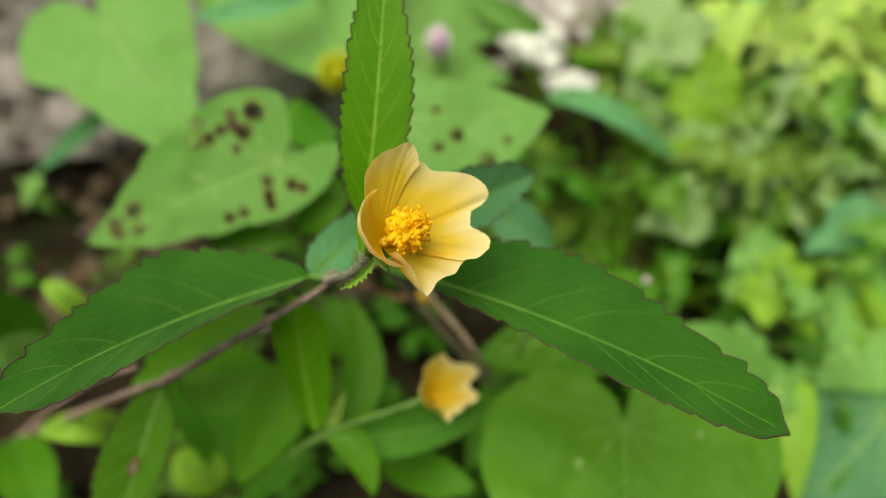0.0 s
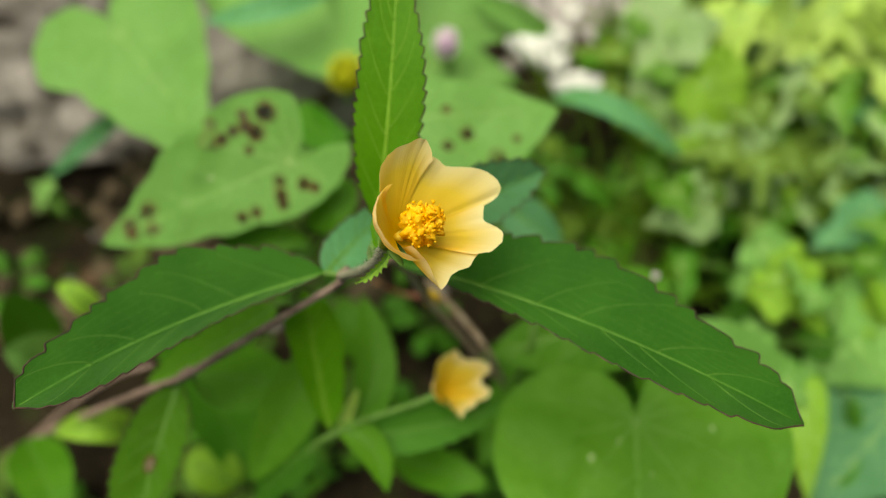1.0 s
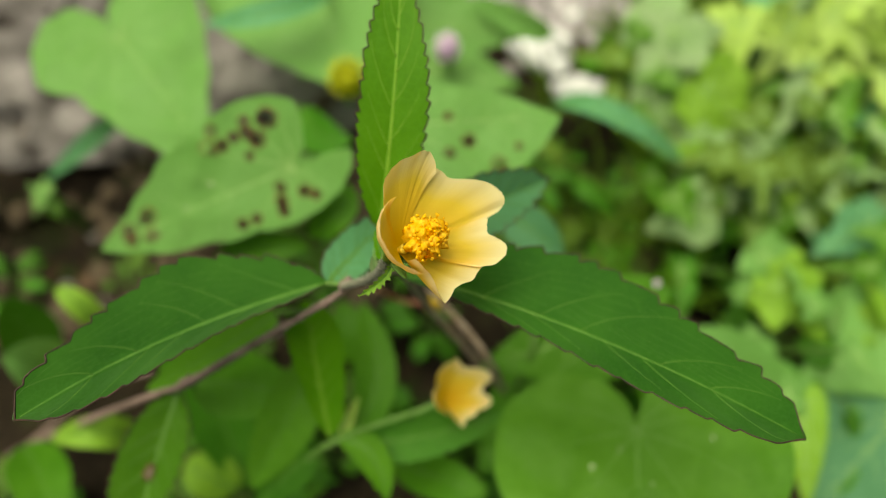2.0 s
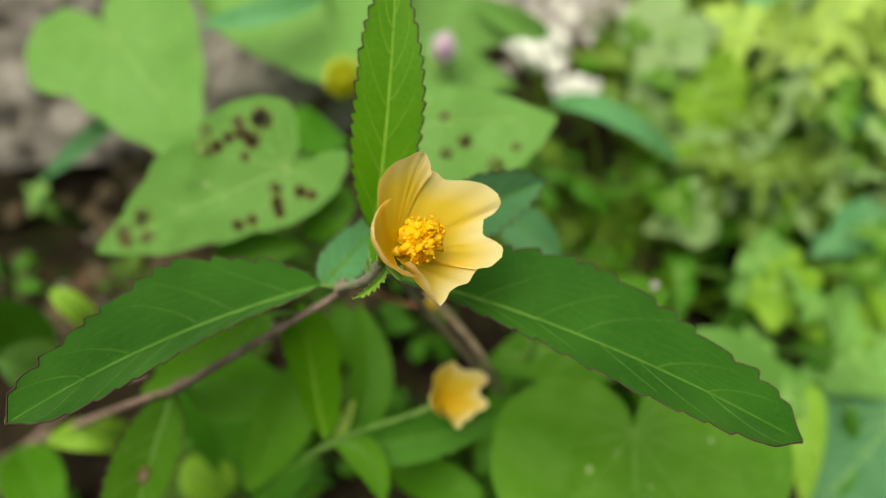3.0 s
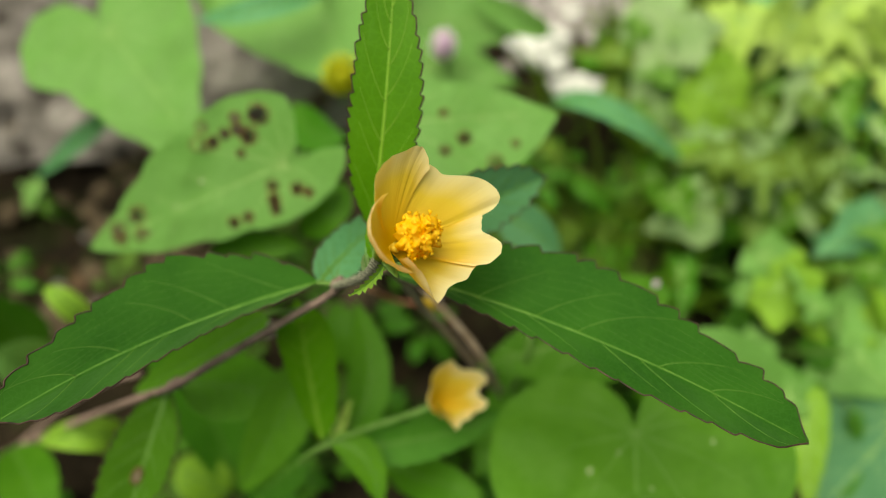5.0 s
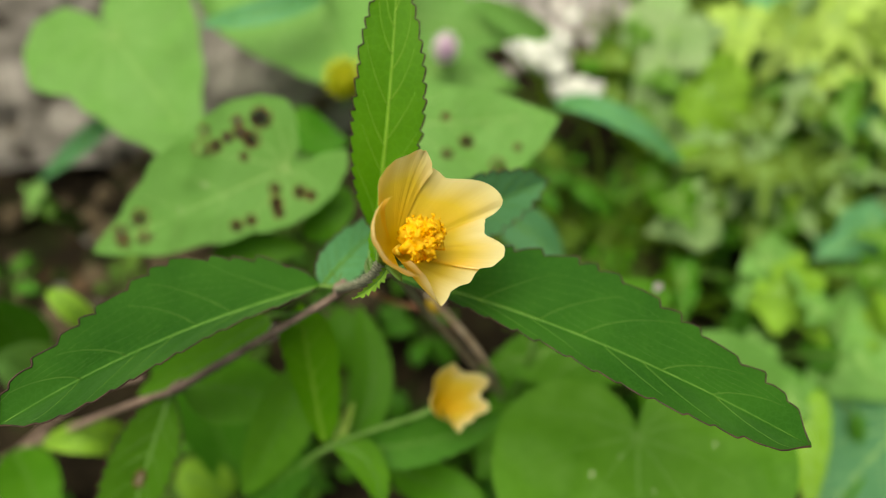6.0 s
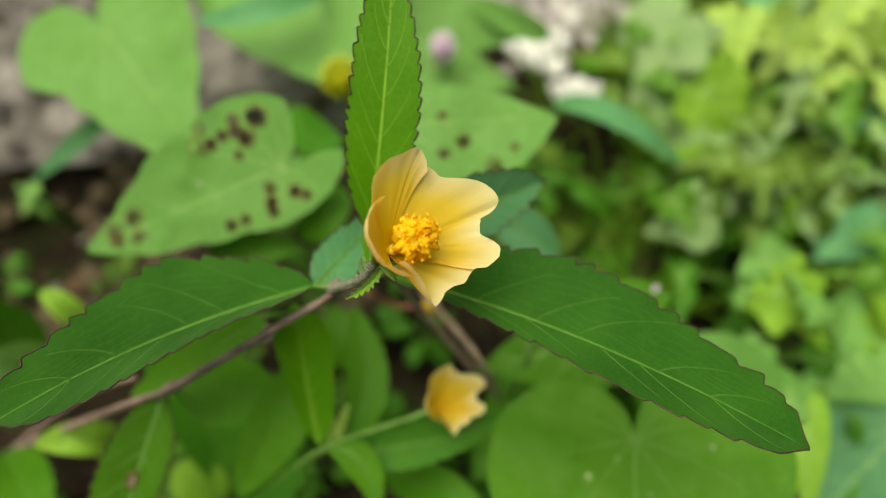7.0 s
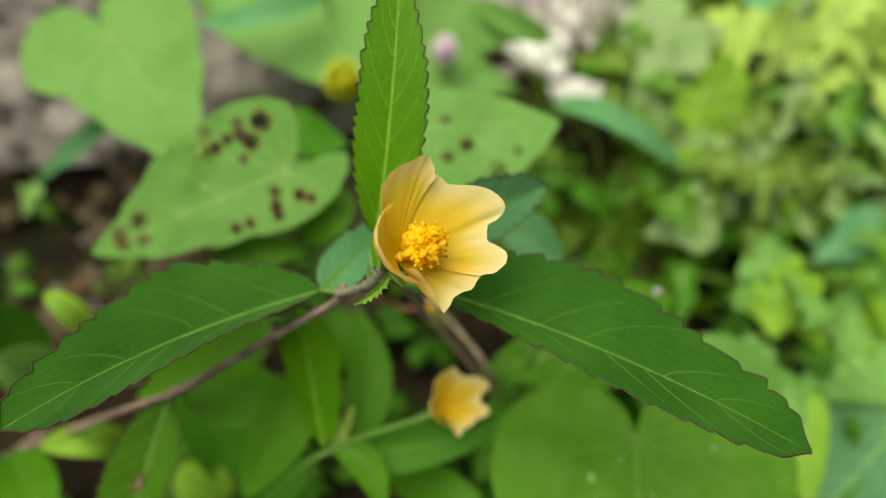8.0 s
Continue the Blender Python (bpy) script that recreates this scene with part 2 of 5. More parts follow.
def sweep(bm, line, radius, sides=8, flat=1.0, up=None):
    """A tube along line; radius: a number, or a function of 0..1. Closed at both ends."""
    n = len(line)
    rings = []
    guide = Vector(up) if up else Vector((0.3, 0.2, 0.93))
    for i, c in enumerate(line):
        d = (line[min(i + 1, n - 1)] - line[max(i - 1, 0)]).normalized()
        a = d.cross(guide)
        a = a.normalized() if a.length > 1e-6 else Vector((1, 0, 0))
        b = a.cross(d)
        r = radius(i / (n - 1)) if callable(radius) else radius
        rings.append([bm.verts.new(c + a * (r * math.cos(k * math.tau / sides)) + b * (r * flat * math.sin(k * math.tau / sides))) for k in range(sides)])
    for p, q in zip(rings, rings[1:]):
        for k in range(sides):
            bm.faces.new((p[k], p[(k + 1) % sides], q[(k + 1) % sides], q[k]))
    bm.faces.new(rings[0][::-1])
    bm.faces.new(rings[-1])


def stalk(name, parent, points, r0, r1, material, label="", knots=0.0, steps=8):
    bm = bmesh.new()
    line = spline(points, steps)
    sweep(bm, line, lambda s: (r0 + (r1 - r0) * s) * (1 + knots * noise.noise((s * 14, r0 * 900, 0))), 9)
    return part(name, bm, material, parent, label)


def stalk_hair(parent, points, radius, count, label):
    """Short pale hairs standing off a stalk that runs through the points."""
    rnd = random.Random(count)
    line = spline(points, 30)
    bm = bmesh.new()
    for k in range(count):
        i = rnd.randrange(len(line) - 1)
        p = line[i].lerp(line[i + 1], rnd.random())
        n = Vector((rnd.gauss(0, 1), rnd.gauss(0, 1), rnd.gauss(0, 1))).normalized()
        reach = rnd.uniform(0.0002, 0.0006)
        sweep(bm, [p + n * radius * 0.8, p + n * (radius + reach * 0.6), p + n * (radius + reach)], lambda s: 0.00003 * (1.1 - s), 3)
    return part("hair", bm, HAIR, parent, label)


class Blade:
    """A leaf surface: s runs from 0 at the stalk to 1 at the tip, w from -1 to 1 across."""

    def __init__(self, base, mid, tip, face, wl, wr, fold=20, peak=0.45, teeth=0, bite=0.0, wave=0.0, curl=0.0, ribs=7, seed=0.0, point=1.0, form_l=(), form_r=(), fold_r=None, tooth_l=1.0, tooth_r=1.0):
        self.forms = (form_l, form_r)
        self.tooth = (tooth_l, tooth_r)
        self.folds = (radians(fold), radians(fold if fold_r is None else fold_r))
        self.peak = peak
        self.point = point
        self.a, self.c = Vector(base), Vector(tip)
        self.b = 2 * Vector(mid) - 0.5 * (self.a + self.c)
        self.face, self.wl, self.wr = Vector(face), wl, wr
        self.teeth, self.bite, self.wave, self.curl, self.ribs, self.seed = teeth, bite, wave, curl, ribs, seed

    def reach(self, s, w):
        s = min(max(s, 0.0), 1.0)
        form = self.forms[0 if w > 0 else 1]
        if form:
            x = s * (len(form) - 1)
            k = min(int(x), len(form) - 2)
            t = x - k
            a, b, c, d = (form[min(max(i, 0), len(form) - 1)] for i in (k - 1, k, k + 1, k + 2))
            wide = 0.5 * (2 * b + (c - a) * t + (2 * a - 5 * b + 4 * c - d) * t * t + (3 * b - a - 3 * c + d) * t ** 3)
            return wide * min(1.0, (1 - s) * 18 + 0.12, s * 25 + 0.3)
        peak = self.peak
        e0, e1 = self.point * peak, self.point * (1 - peak)
        return s ** e0 * (1 - s) ** e1 / (peak ** e0 * (1 - peak) ** e1)

    def __call__(self, s, w, lift=0.0):
        mid = self.a.lerp(self.b, s).lerp(self.b.lerp(self.c, s), s)
        along = ((self.b - self.a).lerp(self.c - self.b, s)).normalized()
        side = self.face.cross(along).normalized()
        up = along.cross(side)
        half = (self.wl if w > 0 else self.wr) * (self.reach(s, w) + 0.015)
        x = abs(w)
        if self.teeth and x > 0.9:
            saw = s * self.teeth + 0.45 * noise.noise((s * 9, w, self.seed))
            size = 1 + 0.6 * noise.noise((math.floor(saw) * 3.7, w * 2, self.seed + 3))
            saw %= 1.0
            bite = self.bite * self.tooth[0 if w > 0 else 1]
            half += bite * size * ((saw / 0.86) ** 0.6 if saw < 0.86 else (1 - saw) / 0.14) * min(1, 6 * s, 9 * (1 - s)) * (x - 0.9) / 0.1 - 0.5 * bite * (x - 0.9) / 0.1 * min(1, 6 * s)
        f = self.folds[0 if w > 0 else 1]
        out = half * x * math.cos(f) * (1 if w > 0 else -1)
        rib = math.cos(math.tau * self.ribs * (s - 0.2 * x ** 1.25))
        high = half * x * math.sin(f) - self.curl * half * x * x
        high += -0.008 * half * rib * min(1, 3 * x) * (1 - x ** 6)
        high += self.wave * x * x * noise.noise((s * 4 + self.seed, (1.7 if w > 0 else -1.7), self.seed))
        return mid + side * out + up * (high + lift)


def sheet(surface, rows, cols):
    """The mesh of a Blade, with s and w as its UV."""
    bm = bmesh.new()
    uv = bm.loops.layers.uv.new("UVMap")
    spread = [math.copysign(abs(j / cols) ** 0.85, j) for j in range(-cols, cols + 1)]
    grid = [[bm.verts.new(surface(i / rows, w)) for w in spread] for i in range(rows + 1)]
    for i in range(rows):
        for j in range(2 * cols):
            face = bm.faces.new((grid[i][j], grid[i][j + 1], grid[i + 1][j + 1], grid[i + 1][j]))
            for loop, (a, b) in zip(face.loops, ((i, j), (i, j + 1), (i + 1, j + 1), (i + 1, j))):
                loop[uv].uv = (a / rows, 0.5 + 0.5 * spread[b])
    return bm


def leaf(parent, base, mid, tip, face, wl, wr, material=None, vein=None, label="", fold=20, peak=0.45, teeth=0, bite=0.0006,
         wave=0.0, curl=0.0, ribs=7, rows=0, cols=5, margin=False, rib=0.0004, seed=0.0, point=1.35, spots=(), ladder=0, form_l=(), form_r=(), fold_r=None, tilt=0.2, tooth_l=1.0, tooth_r=1.0):
    """A leaf with its raised midrib and side veins; margin: the dark line round a toothed edge."""
    f = Blade(base, mid, tip, face, wl, wr, fold, peak, teeth, bite, wave, curl, ribs, seed, point, form_l, form_r, fold_r, tooth_l, tooth_r)
    blade = part("leaf", sheet(f, rows or (teeth * (14 if margin else 8) if teeth else 20), cols), material or SIDA, parent, label)
    bm = bmesh.new()
    up = Vector(face)
    sweep(bm, [f(0.98 * k / 24, 0.0, 0.05 * rib) for k in range(25)], lambda s: rib * (1.5 - 1.25 * s), 6, 0.3, up)
    for i in range(1, ribs):
        for sign in (1, -1):
            s0 = (i - 0.5 + 0.2 * sign * math.sin(i * 2.3 + seed)) / ribs
            far = min(0.93, 0.80 + 0.1 * math.sin(i * 1.7 + sign))
            line = []
            for k in range(9):
                x = far * k / 8
                s = s0 + tilt * x ** 1.25
                if s < 0.985:
                    line.append(f(s, sign * max(x, 0.002), 0.1 * rib))
            if len(line) > 3:
                sweep(bm, line, lambda q: rib * (0.34 - 0.24 * q), 5, 0.5, up)
    if ladder:
        for i in range(1, ribs - 1):
            for sign in (ladder,):
                for k in range(1, 7):
                    x = 0.12 * k + 0.03 * math.sin(i * 5 + k)
                    low = (i - 0.5 + 0.2 * sign * math.sin(i * 2.3 + seed)) / ribs + tilt * x ** 1.25
                    top = (i + 0.5 + 0.2 * sign * math.sin((i + 1) * 2.3 + seed)) / ribs + tilt * x ** 1.25
                    if top < 0.97:
                        sweep(bm, [f(low + (top - low) * q, sign * (x + 0.05 * math.sin(q * 3.1 + k)), 0.00002) for q in (0, 0.25, 0.5, 0.75, 1)], rib * 0.05, 4, 0.6, up)
    part("midrib", bm, vein or VEIN, blade, "pale raised midrib with its side veins")
    for s0, w0, r in spots:
        bm = bmesh.new()
        sweep(bm, [f(s0 + r * math.cos(k * math.tau / 14), w0 + r * 2.6 * math.sin(k * math.tau / 14), 0.00015) for k in range(15)], 0.0004, 5, 0.5, up)
        part("leaf_spot", bm, ROT, blade, "brown ring-shaped blemish")
        bm = bmesh.new()
        bm.faces.new([bm.verts.new(f(s0 + 0.8 * r * math.cos(k * math.tau / 14), w0 + r * 2.1 * math.sin(k * math.tau / 14), 0.0002)) for k in range(14)])
        part("leaf_scar", bm, DRY, blade, "dry grey-brown centre of the blemish")
    if margin:
        bm = bmesh.new()
        for sign in (1, -1):
            sweep(bm, [f(k / (teeth * 14), sign) for k in range(3, teeth * 14 + 1)], lambda q: 0.00017 + 0.00008 * noise.noise((q * 40, sign, seed)), 4)
        part("margin", bm, MARGIN, blade, "dark purplish toothed margin")
    return blade


HEART_FORM = ((0, 1.0), (6, 0.90), (14, 0.79), (28, 0.69), (50, 0.62), (80, 0.59), (110, 0.60), (135, 0.58), (152, 0.53), (168, 0.44), (176, 0.28), (180, 0.03))


HEART_ANGLES = (0, 8, 20, 40, 65, 90, 115, 140, 160, 173, 180)


def heart_reach(deg, form=()):
    deg = min(180.0, abs(deg))
    table = tuple(zip(HEART_ANGLES, (*form, 0.6 * form[-1]))) if form else HEART_FORM
    for (a, p), (b, q) in zip(table, table[1:]):
        if deg <= b:
            t = (deg - a) / (b - a)
            return p + (q - p) * (t * t * (3 - 2 * t) * 0.5 + t * 0.5)
    return 0.04


def heart_leaf(parent, sinus, tip, face, broad=1.0, back=1.0, cup=0.05, sag=0.08, ripple=0.03, holes=(), material=None, vein=None,
               label="", stalk_to=(), fine=1, seed=0.0, rib=0.00035, form_l=(), form_r=(), lobed=0.0, scars=()):
    """A heart-shaped vine leaf on its stalk; holes: eaten spots as (along, across, radius), in lengths of the blade."""
    o = Vector(sinus)
    along = Vector(tip) - o
    length = along.length
    along.normalize()
    side = Vector(face).cross(along).normalized()
    up = along.cross(side)

    def spot(x, y, lift=0.0):
        r2 = x * x + y * y
        z = cup * abs(y) - sag * x * abs(x) + ripple * noise.noise((x * 3 + seed, y * 3, seed)) * min(1, r2 * 6) + 0.5 * ripple * noise.noise((x * 8, y * 8, seed + 4)) * min(1, r2 * 6)
        return o + (along * x + side * y + up * z) * length + up * lift

    def flat(deg, rho):
        r = heart_reach(deg, form_l if deg > 0 else form_r) * rho * (1 + 0.02 * noise.noise((deg * 0.05, seed, 2)))
        if lobed and abs(deg) < 150:
            r *= 1 - lobed * rho * (0.5 - 0.5 * math.cos(radians(6 * deg + 14 * noise.noise((deg * 0.02, seed, 7))))) * (1 - abs(deg) / 260)
        return r * math.cos(radians(deg)) * (back if abs(deg) > 90 else 1), r * math.sin(radians(deg)) * broad

    n, m = 60 * fine, 14 * fine
    bm = bmesh.new()
    rings = []
    for i in range(1, m + 1):
        rings.append([])
        for j in range(n + 1):
            deg = -179 + 358 * j / n
            rings[-1].append((flat(deg, (i / m) ** 0.8)))
    verts = [[bm.verts.new(spot(*q)) for q in ring] for ring in rings]
    hub = bm.verts.new(spot(0, 0))

    def eaten(*qs):
        x = sum(q[0] for q in qs) / len(qs)
        y = sum(q[1] for q in qs) / len(qs)
        return any(math.hypot(x - a, y - b) < r * (1 + 0.45 * noise.noise((x * 40, y * 40, a * 9))) for a, b, r in holes)

    for j in range(n):
        bm.faces.new((hub, verts[0][j], verts[0][j + 1]))
        for i in range(m - 1):
            if not eaten(rings[i][j], rings[i][j + 1], rings[i + 1][j]):
                bm.faces.new((verts[i][j], verts[i + 1][j], verts[i + 1][j + 1], verts[i][j + 1]))
    bmesh.ops.delete(bm, geom=[v for v in bm.verts if not v.link_faces], context="VERTS")
    blade = part("leaf", bm, material or HEART, parent, label)
    bm = bmesh.new()
    for deg in (0, 38, -38, 78, -78, 118, -118, 148, -148):
        far = 0.93 if deg == 0 else 0.82
        line = []
        for k in range(13):
            q = k / 12
            line.append(spot(*flat(deg * (1 - 0.16 * q), far * q), 0.1 * rib))
        sweep(bm, line, lambda s: rib * (1.0 - 0.75 * s) * (1 if deg == 0 else 0.7), 6, 0.5, up)
    for k in (0.3, 0.5, 0.68):
        for sign in (1, -1):
            line = [spot(k + 0.17 * q, sign * 0.22 * q * (1.2 - k), 0.1 * rib) for q in (0, 0.3, 0.6, 1.0)]
            sweep(bm, line, lambda s: rib * (0.4 - 0.25 * s), 5, 0.5, up)
    part("midrib", bm, vein or VEIN_PALE, blade, "pale palmate midrib with side veins")
    for a, b, r in holes:
        if math.hypot(a, b / broad) > 0.95 * heart_reach(math.degrees(math.atan2(b / broad, a)), form_l if b > 0 else form_r):
            continue
        bm = bmesh.new()
        ring = []
        for k in range(15):
            t = k * math.tau / 14
            q = r * (1.12 + 0.3 * noise.noise((math.cos(t) * 2 + a * 30, math.sin(t) * 2, b * 30)))
            ring.append(spot(a + q * math.cos(t), b + q * math.sin(t), 0.0001))
        sweep(bm, ring, 0.0003, 5, 0.5, up)
        part("eaten_rim", bm, ROT, blade, "withered brown rim of an eaten hole")
    for a, b, r in scars:
        bm = bmesh.new()
        ring = [bm.verts.new(spot(a + r * (1 + 0.4 * math.sin(k * 1.9 + a * 9)) * math.cos(k * math.tau / 9), b + 0.6 * r * math.sin(k * math.tau / 9), 0.0002)) for k in range(9)]
        bm.faces.new(ring)
        part("leaf_scar", bm, SCAR, blade, "small pale dry scar")
    if stalk_to:
        stalk("petiole", parent, [o - up * 0.0004, *stalk_to], 0.0008, 0.0011, GREEN_STEM)
    return blade


# ---- ground ----
# Pits added to the soil so that gaps between the plants fall dark.
SHADE_PITS = ((0.107, 0.053), (0.062, 0.101), (-0.157, 0.080), (-0.138, 0.053), (-0.060, 0.062), (-0.019, 0.021), (0.167, 0.086), (0.018, -0.005))


def ground_height(x, y):
    near = math.exp(-((x / 0.5) ** 2 + (y / 0.5) ** 2))
    z = 0.010 * noise.noise((x * 9, y * 9, 0)) + 0.006 * noise.noise((x * 27, y * 27, 3)) + 0.003 * noise.noise((x * 80, y * 80, 5))
    pit = sum(math.exp(-((x - a) ** 2 + (y - b) ** 2) / 0.00035) for a, b in SHADE_PITS)
    return z * (0.3 + 0.7 * near) - (0.055 if x > 0 else 0.025) * min(pit, 1.0)


def ground():
    """One sheet, fine near the plants and coarse out to the horizon."""
    bm = bmesh.new()
    marks = [i * 0.003 - 0.36 for i in range(241)]
    far = [0.45, 0.7, 1.2, 2.5, 6, 15, 40, 120, 400]
    axis = [-f for f in far[::-1]] + marks + far
    grid = [[bm.verts.new((x, y + 0.05, ground_height(x, y + 0.05))) for x in axis] for y in axis]
    for a, b in zip(grid, grid[1:]):
        for k in range(len(axis) - 1):
            bm.faces.new((a[k], a[k + 1], b[k + 1], b[k]))
    data = bpy.data.meshes.new("ground")
    bm.to_mesh(data)
    bm.free()
    for poly in data.polygons:
        poly.use_smooth = True
    data.materials.append(SOIL)
    tagged(new("ground", data), "dark brown damp soil with crumbs and moss", "soil", kind="structure")


ground()


def rock(name, centre, radii, seed, label, material):
    """A low weathered slab, pitted and cracked, half sunk in the soil."""
    bm = bmesh.new()
    n, m = 150, 110
    grid = []
    for j in range(m + 1):
        grid.append([])
        for i in range(n + 1):
            a, b = 2 * i / n - 1, 2 * j / m - 1
            p = Vector((a * 3.2, b * 2.4, seed))
            dome = max(0.0, 1 - (abs(a) ** 3 + abs(b) ** 3) * (1 + 0.35 * noise.noise(p * 0.9))) ** 0.45
            pit = min(0.0, noise.noise(p * 2.6 + Vector((9, 0, 0))) + 0.28)
            z = radii[2] * dome * (1 + 0.22 * noise.noise(p * 1.5) + 0.11 * noise.noise(p * 5) + 0.05 * noise.noise(p * 14)) + 0.05 * pit - 0.012
            grid[-1].append(bm.verts.new((a * radii[0], b * radii[1], z)))
    for p, q in zip(grid, grid[1:]):
        for i in range(n):
            bm.faces.new((p[i], p[i + 1], q[i + 1], q[i]))
    data = bpy.data.meshes.new(name)
    bm.to_mesh(data)
    bm.free()
    for poly in data.polygons:
        poly.use_smooth = True
    data.materials.append(material)
    ob = new(name, data)
    ob.location = centre
    return tagged(ob, label, "rock")


rock("rock", (-0.135, 0.190, 0.0), (0.14, 0.092, 0.030), 4.0, "weathered grey-brown pitted rock slab in the soil", ROCK)
rock("rock", (0.045, 0.205, 0.0), (0.05, 0.07, 0.022), 9.0, "small grey weathered rock among the weeds", ROCK_PALE)


# ---- flowers ----
def flower(parent, base, axis, up, size, petals, label, stamens=True):
    """A five-petalled bell on its calyx; petals: rim points (angle, radius, height), belly, hollow."""
    o, a = Vector(base), Vector(axis).normalized()
    u = (Vector(up) - a * a.dot(Vector(up))).normalized()
    v = a.cross(u)
    bm = bmesh.new()
    line = [o + a * (size * q) for q in (-0.16, -0.12, -0.08, -0.04, 0.0)]
    sweep(bm, line, lambda s: size * (0.06 + 0.035 * s ** 0.6), 15, 1.0, u)
    for k in range(5):
        t = math.tau * (k + 0.5) / 5
        d = u * math.cos(t) + v * math.sin(t)
        sweep(bm, [o + a * (size * (-0.09 + 0.15 * q)) + d * (size * (0.12 + 0.25 * q)) for q in (0, 0.3, 0.6, 0.85, 1)], lambda s: size * 0.13 * (1.02 - s) ** 0.8, 7, 0.3, d)
    calyx = part("flower", bm, GREEN_STEM, parent, label)
    bm = bmesh.new()
    sweep(bm, [o + a * (size * q) for q in (0.0, 0.04, 0.08, 0.12)], lambda s: size * (0.04 + 0.03 * s), 12, 1.0, u)
    part("throat", bm, PETAL_BUD, calyx, "deep yellow throat of the flower")

    def polar(angle, r, z):
        return o + size * (a * z + (u * math.cos(radians(angle)) + v * math.sin(radians(angle))) * r)

    for number, (rim, belly, hollow) in enumerate(petals):
        edge = spline([Vector(p) for p in rim], 12)
        middle = rim[len(rim) // 2][0]

        def surface(s, w):
            x = (0.5 + 0.5 * w) * (len(edge) - 1)
            k = min(int(x), len(edge) - 2)
            angle, r, z = edge[k].lerp(edge[k + 1], x - k)
            r *= 1 + 0.035 * noise.noise((w * 4, number, 1)) + 0.02 * noise.noise((w * 13, number, 5))
            foot = middle + max(-60, min(60, angle - middle)) * 0.97
            b = polar(foot, 0.03, 0.02)
            c = polar(foot + (angle - foot) * 0.5, 0.07 + r * belly, z * hollow)
            e = polar(angle, r, z)
            p = b * (1 - s) ** 2 + c * (2 * s * (1 - s)) + e * s * s
            d = (e - o).normalized().cross((u * -math.sin(radians(angle)) + v * math.cos(radians(angle))))
            crease = 0.005 * math.sin(w * 15 + number) * s + 0.020 * s * s * noise.noise((w * 2.2 + number, s * 2.5, 2)) + 0.012 * s * noise.noise((w * 7, s * 3, number))
            return p + d * (size * crease)

        bm = bmesh.new()
        uv = bm.loops.layers.uv.new("UVMap")
        n, m = 26, 11
        grid = [[bm.verts.new(surface(i / n, j / m)) for j in range(-m, m + 1)] for i in range(n + 1)]
        for i in range(n):
            for j in range(2 * m):
                face = bm.faces.new((grid[i][j], grid[i][j + 1], grid[i + 1][j + 1], grid[i + 1][j]))
                for loop, (p, q) in zip(face.loops, ((i, j), (i, j + 1), (i + 1, j + 1), (i + 1, j))):
                    loop[uv].uv = (p / n, 0.5 * q / m)
        part("petal", bm, PETAL, calyx, "buff-yellow petal with an orange base")
    if not stamens:
        return calyx
    bm = bmesh.new()
    sweep(bm, [o + a * (size * q) for q in (-0.02, 0.05, 0.2, 0.35, 0.5)], lambda s: size * (0.035 - 0.005 * min(1, 2 * s)), 8, 1.0, u)
    part("stamen_column", bm, ANTHER, calyx, "orange-yellow stamen column")
    rnd = random.Random(5)
    bm = bmesh.new()
    heart = o + a * (size * 0.47) + u * (size * 0.06)
    made = bmesh.ops.create_icosphere(bm, subdivisions=4, radius=1.0)
    for vert in made["verts"]:
        q = vert.co.copy()
        reach = 0.22 * (1 + 0.55 * noise.noise(q * 2.3) + 0.32 * noise.noise(q * 6) + 0.14 * noise.noise(q * 15))
        vert.co = heart + q * (size * reach)
    for k in range(150):
        t, h = k * 2.399, (k + 0.5) / 150
        d = (u * math.cos(t) + v * math.sin(t)) * math.sin(h * 1.9) + a * math.cos(h * 1.9)
        head = heart + d * (size * 0.23 * (1 + 0.55 * noise.noise(d * 2.3) + rnd.uniform(-0.06, 0.10)))
        ball = bmesh.ops.create_icosphere(bm, subdivisions=1, radius=size * rnd.uniform(0.014, 0.026), matrix=Matrix.Translation(head))
        for vert in ball["verts"]:
            vert.co += (vert.co - head) * rnd.uniform(-0.45, 0.7)
    part("stamen_head", bm, ANTHER, calyx, "cluster of orange-yellow anthers")
    return calyx


def flower_head(parent, place, radius, height, material, label):
    """A dense head of tiny narrow petals."""
    o = Vector(place)
    bm = bmesh.new()
    for k in range(60):
        h, t = (k + 0.5) / 60, k * 2.399
        r = radius * math.sqrt(max(0.05, 1 - (2 * h - 0.9) ** 2)) * 0.6
        d = Vector((math.cos(t), math.sin(t), 0.5 + h))
        p = o + Vector((math.cos(t) * r, math.sin(t) * r, (h - 0.5) * height))
        sweep(bm, [p, p + d * (radius * 0.25), p + d * (radius * 0.42)], lambda s: radius * 0.11 * (1.05 - s * 0.7), 5, 0.5)
    sweep(bm, [o + Vector((0, 0, q * height)) for q in (-0.5, -0.2, 0.2, 0.45)], radius * 0.55, 8)
    return part("flower_head", bm, material, parent, label)


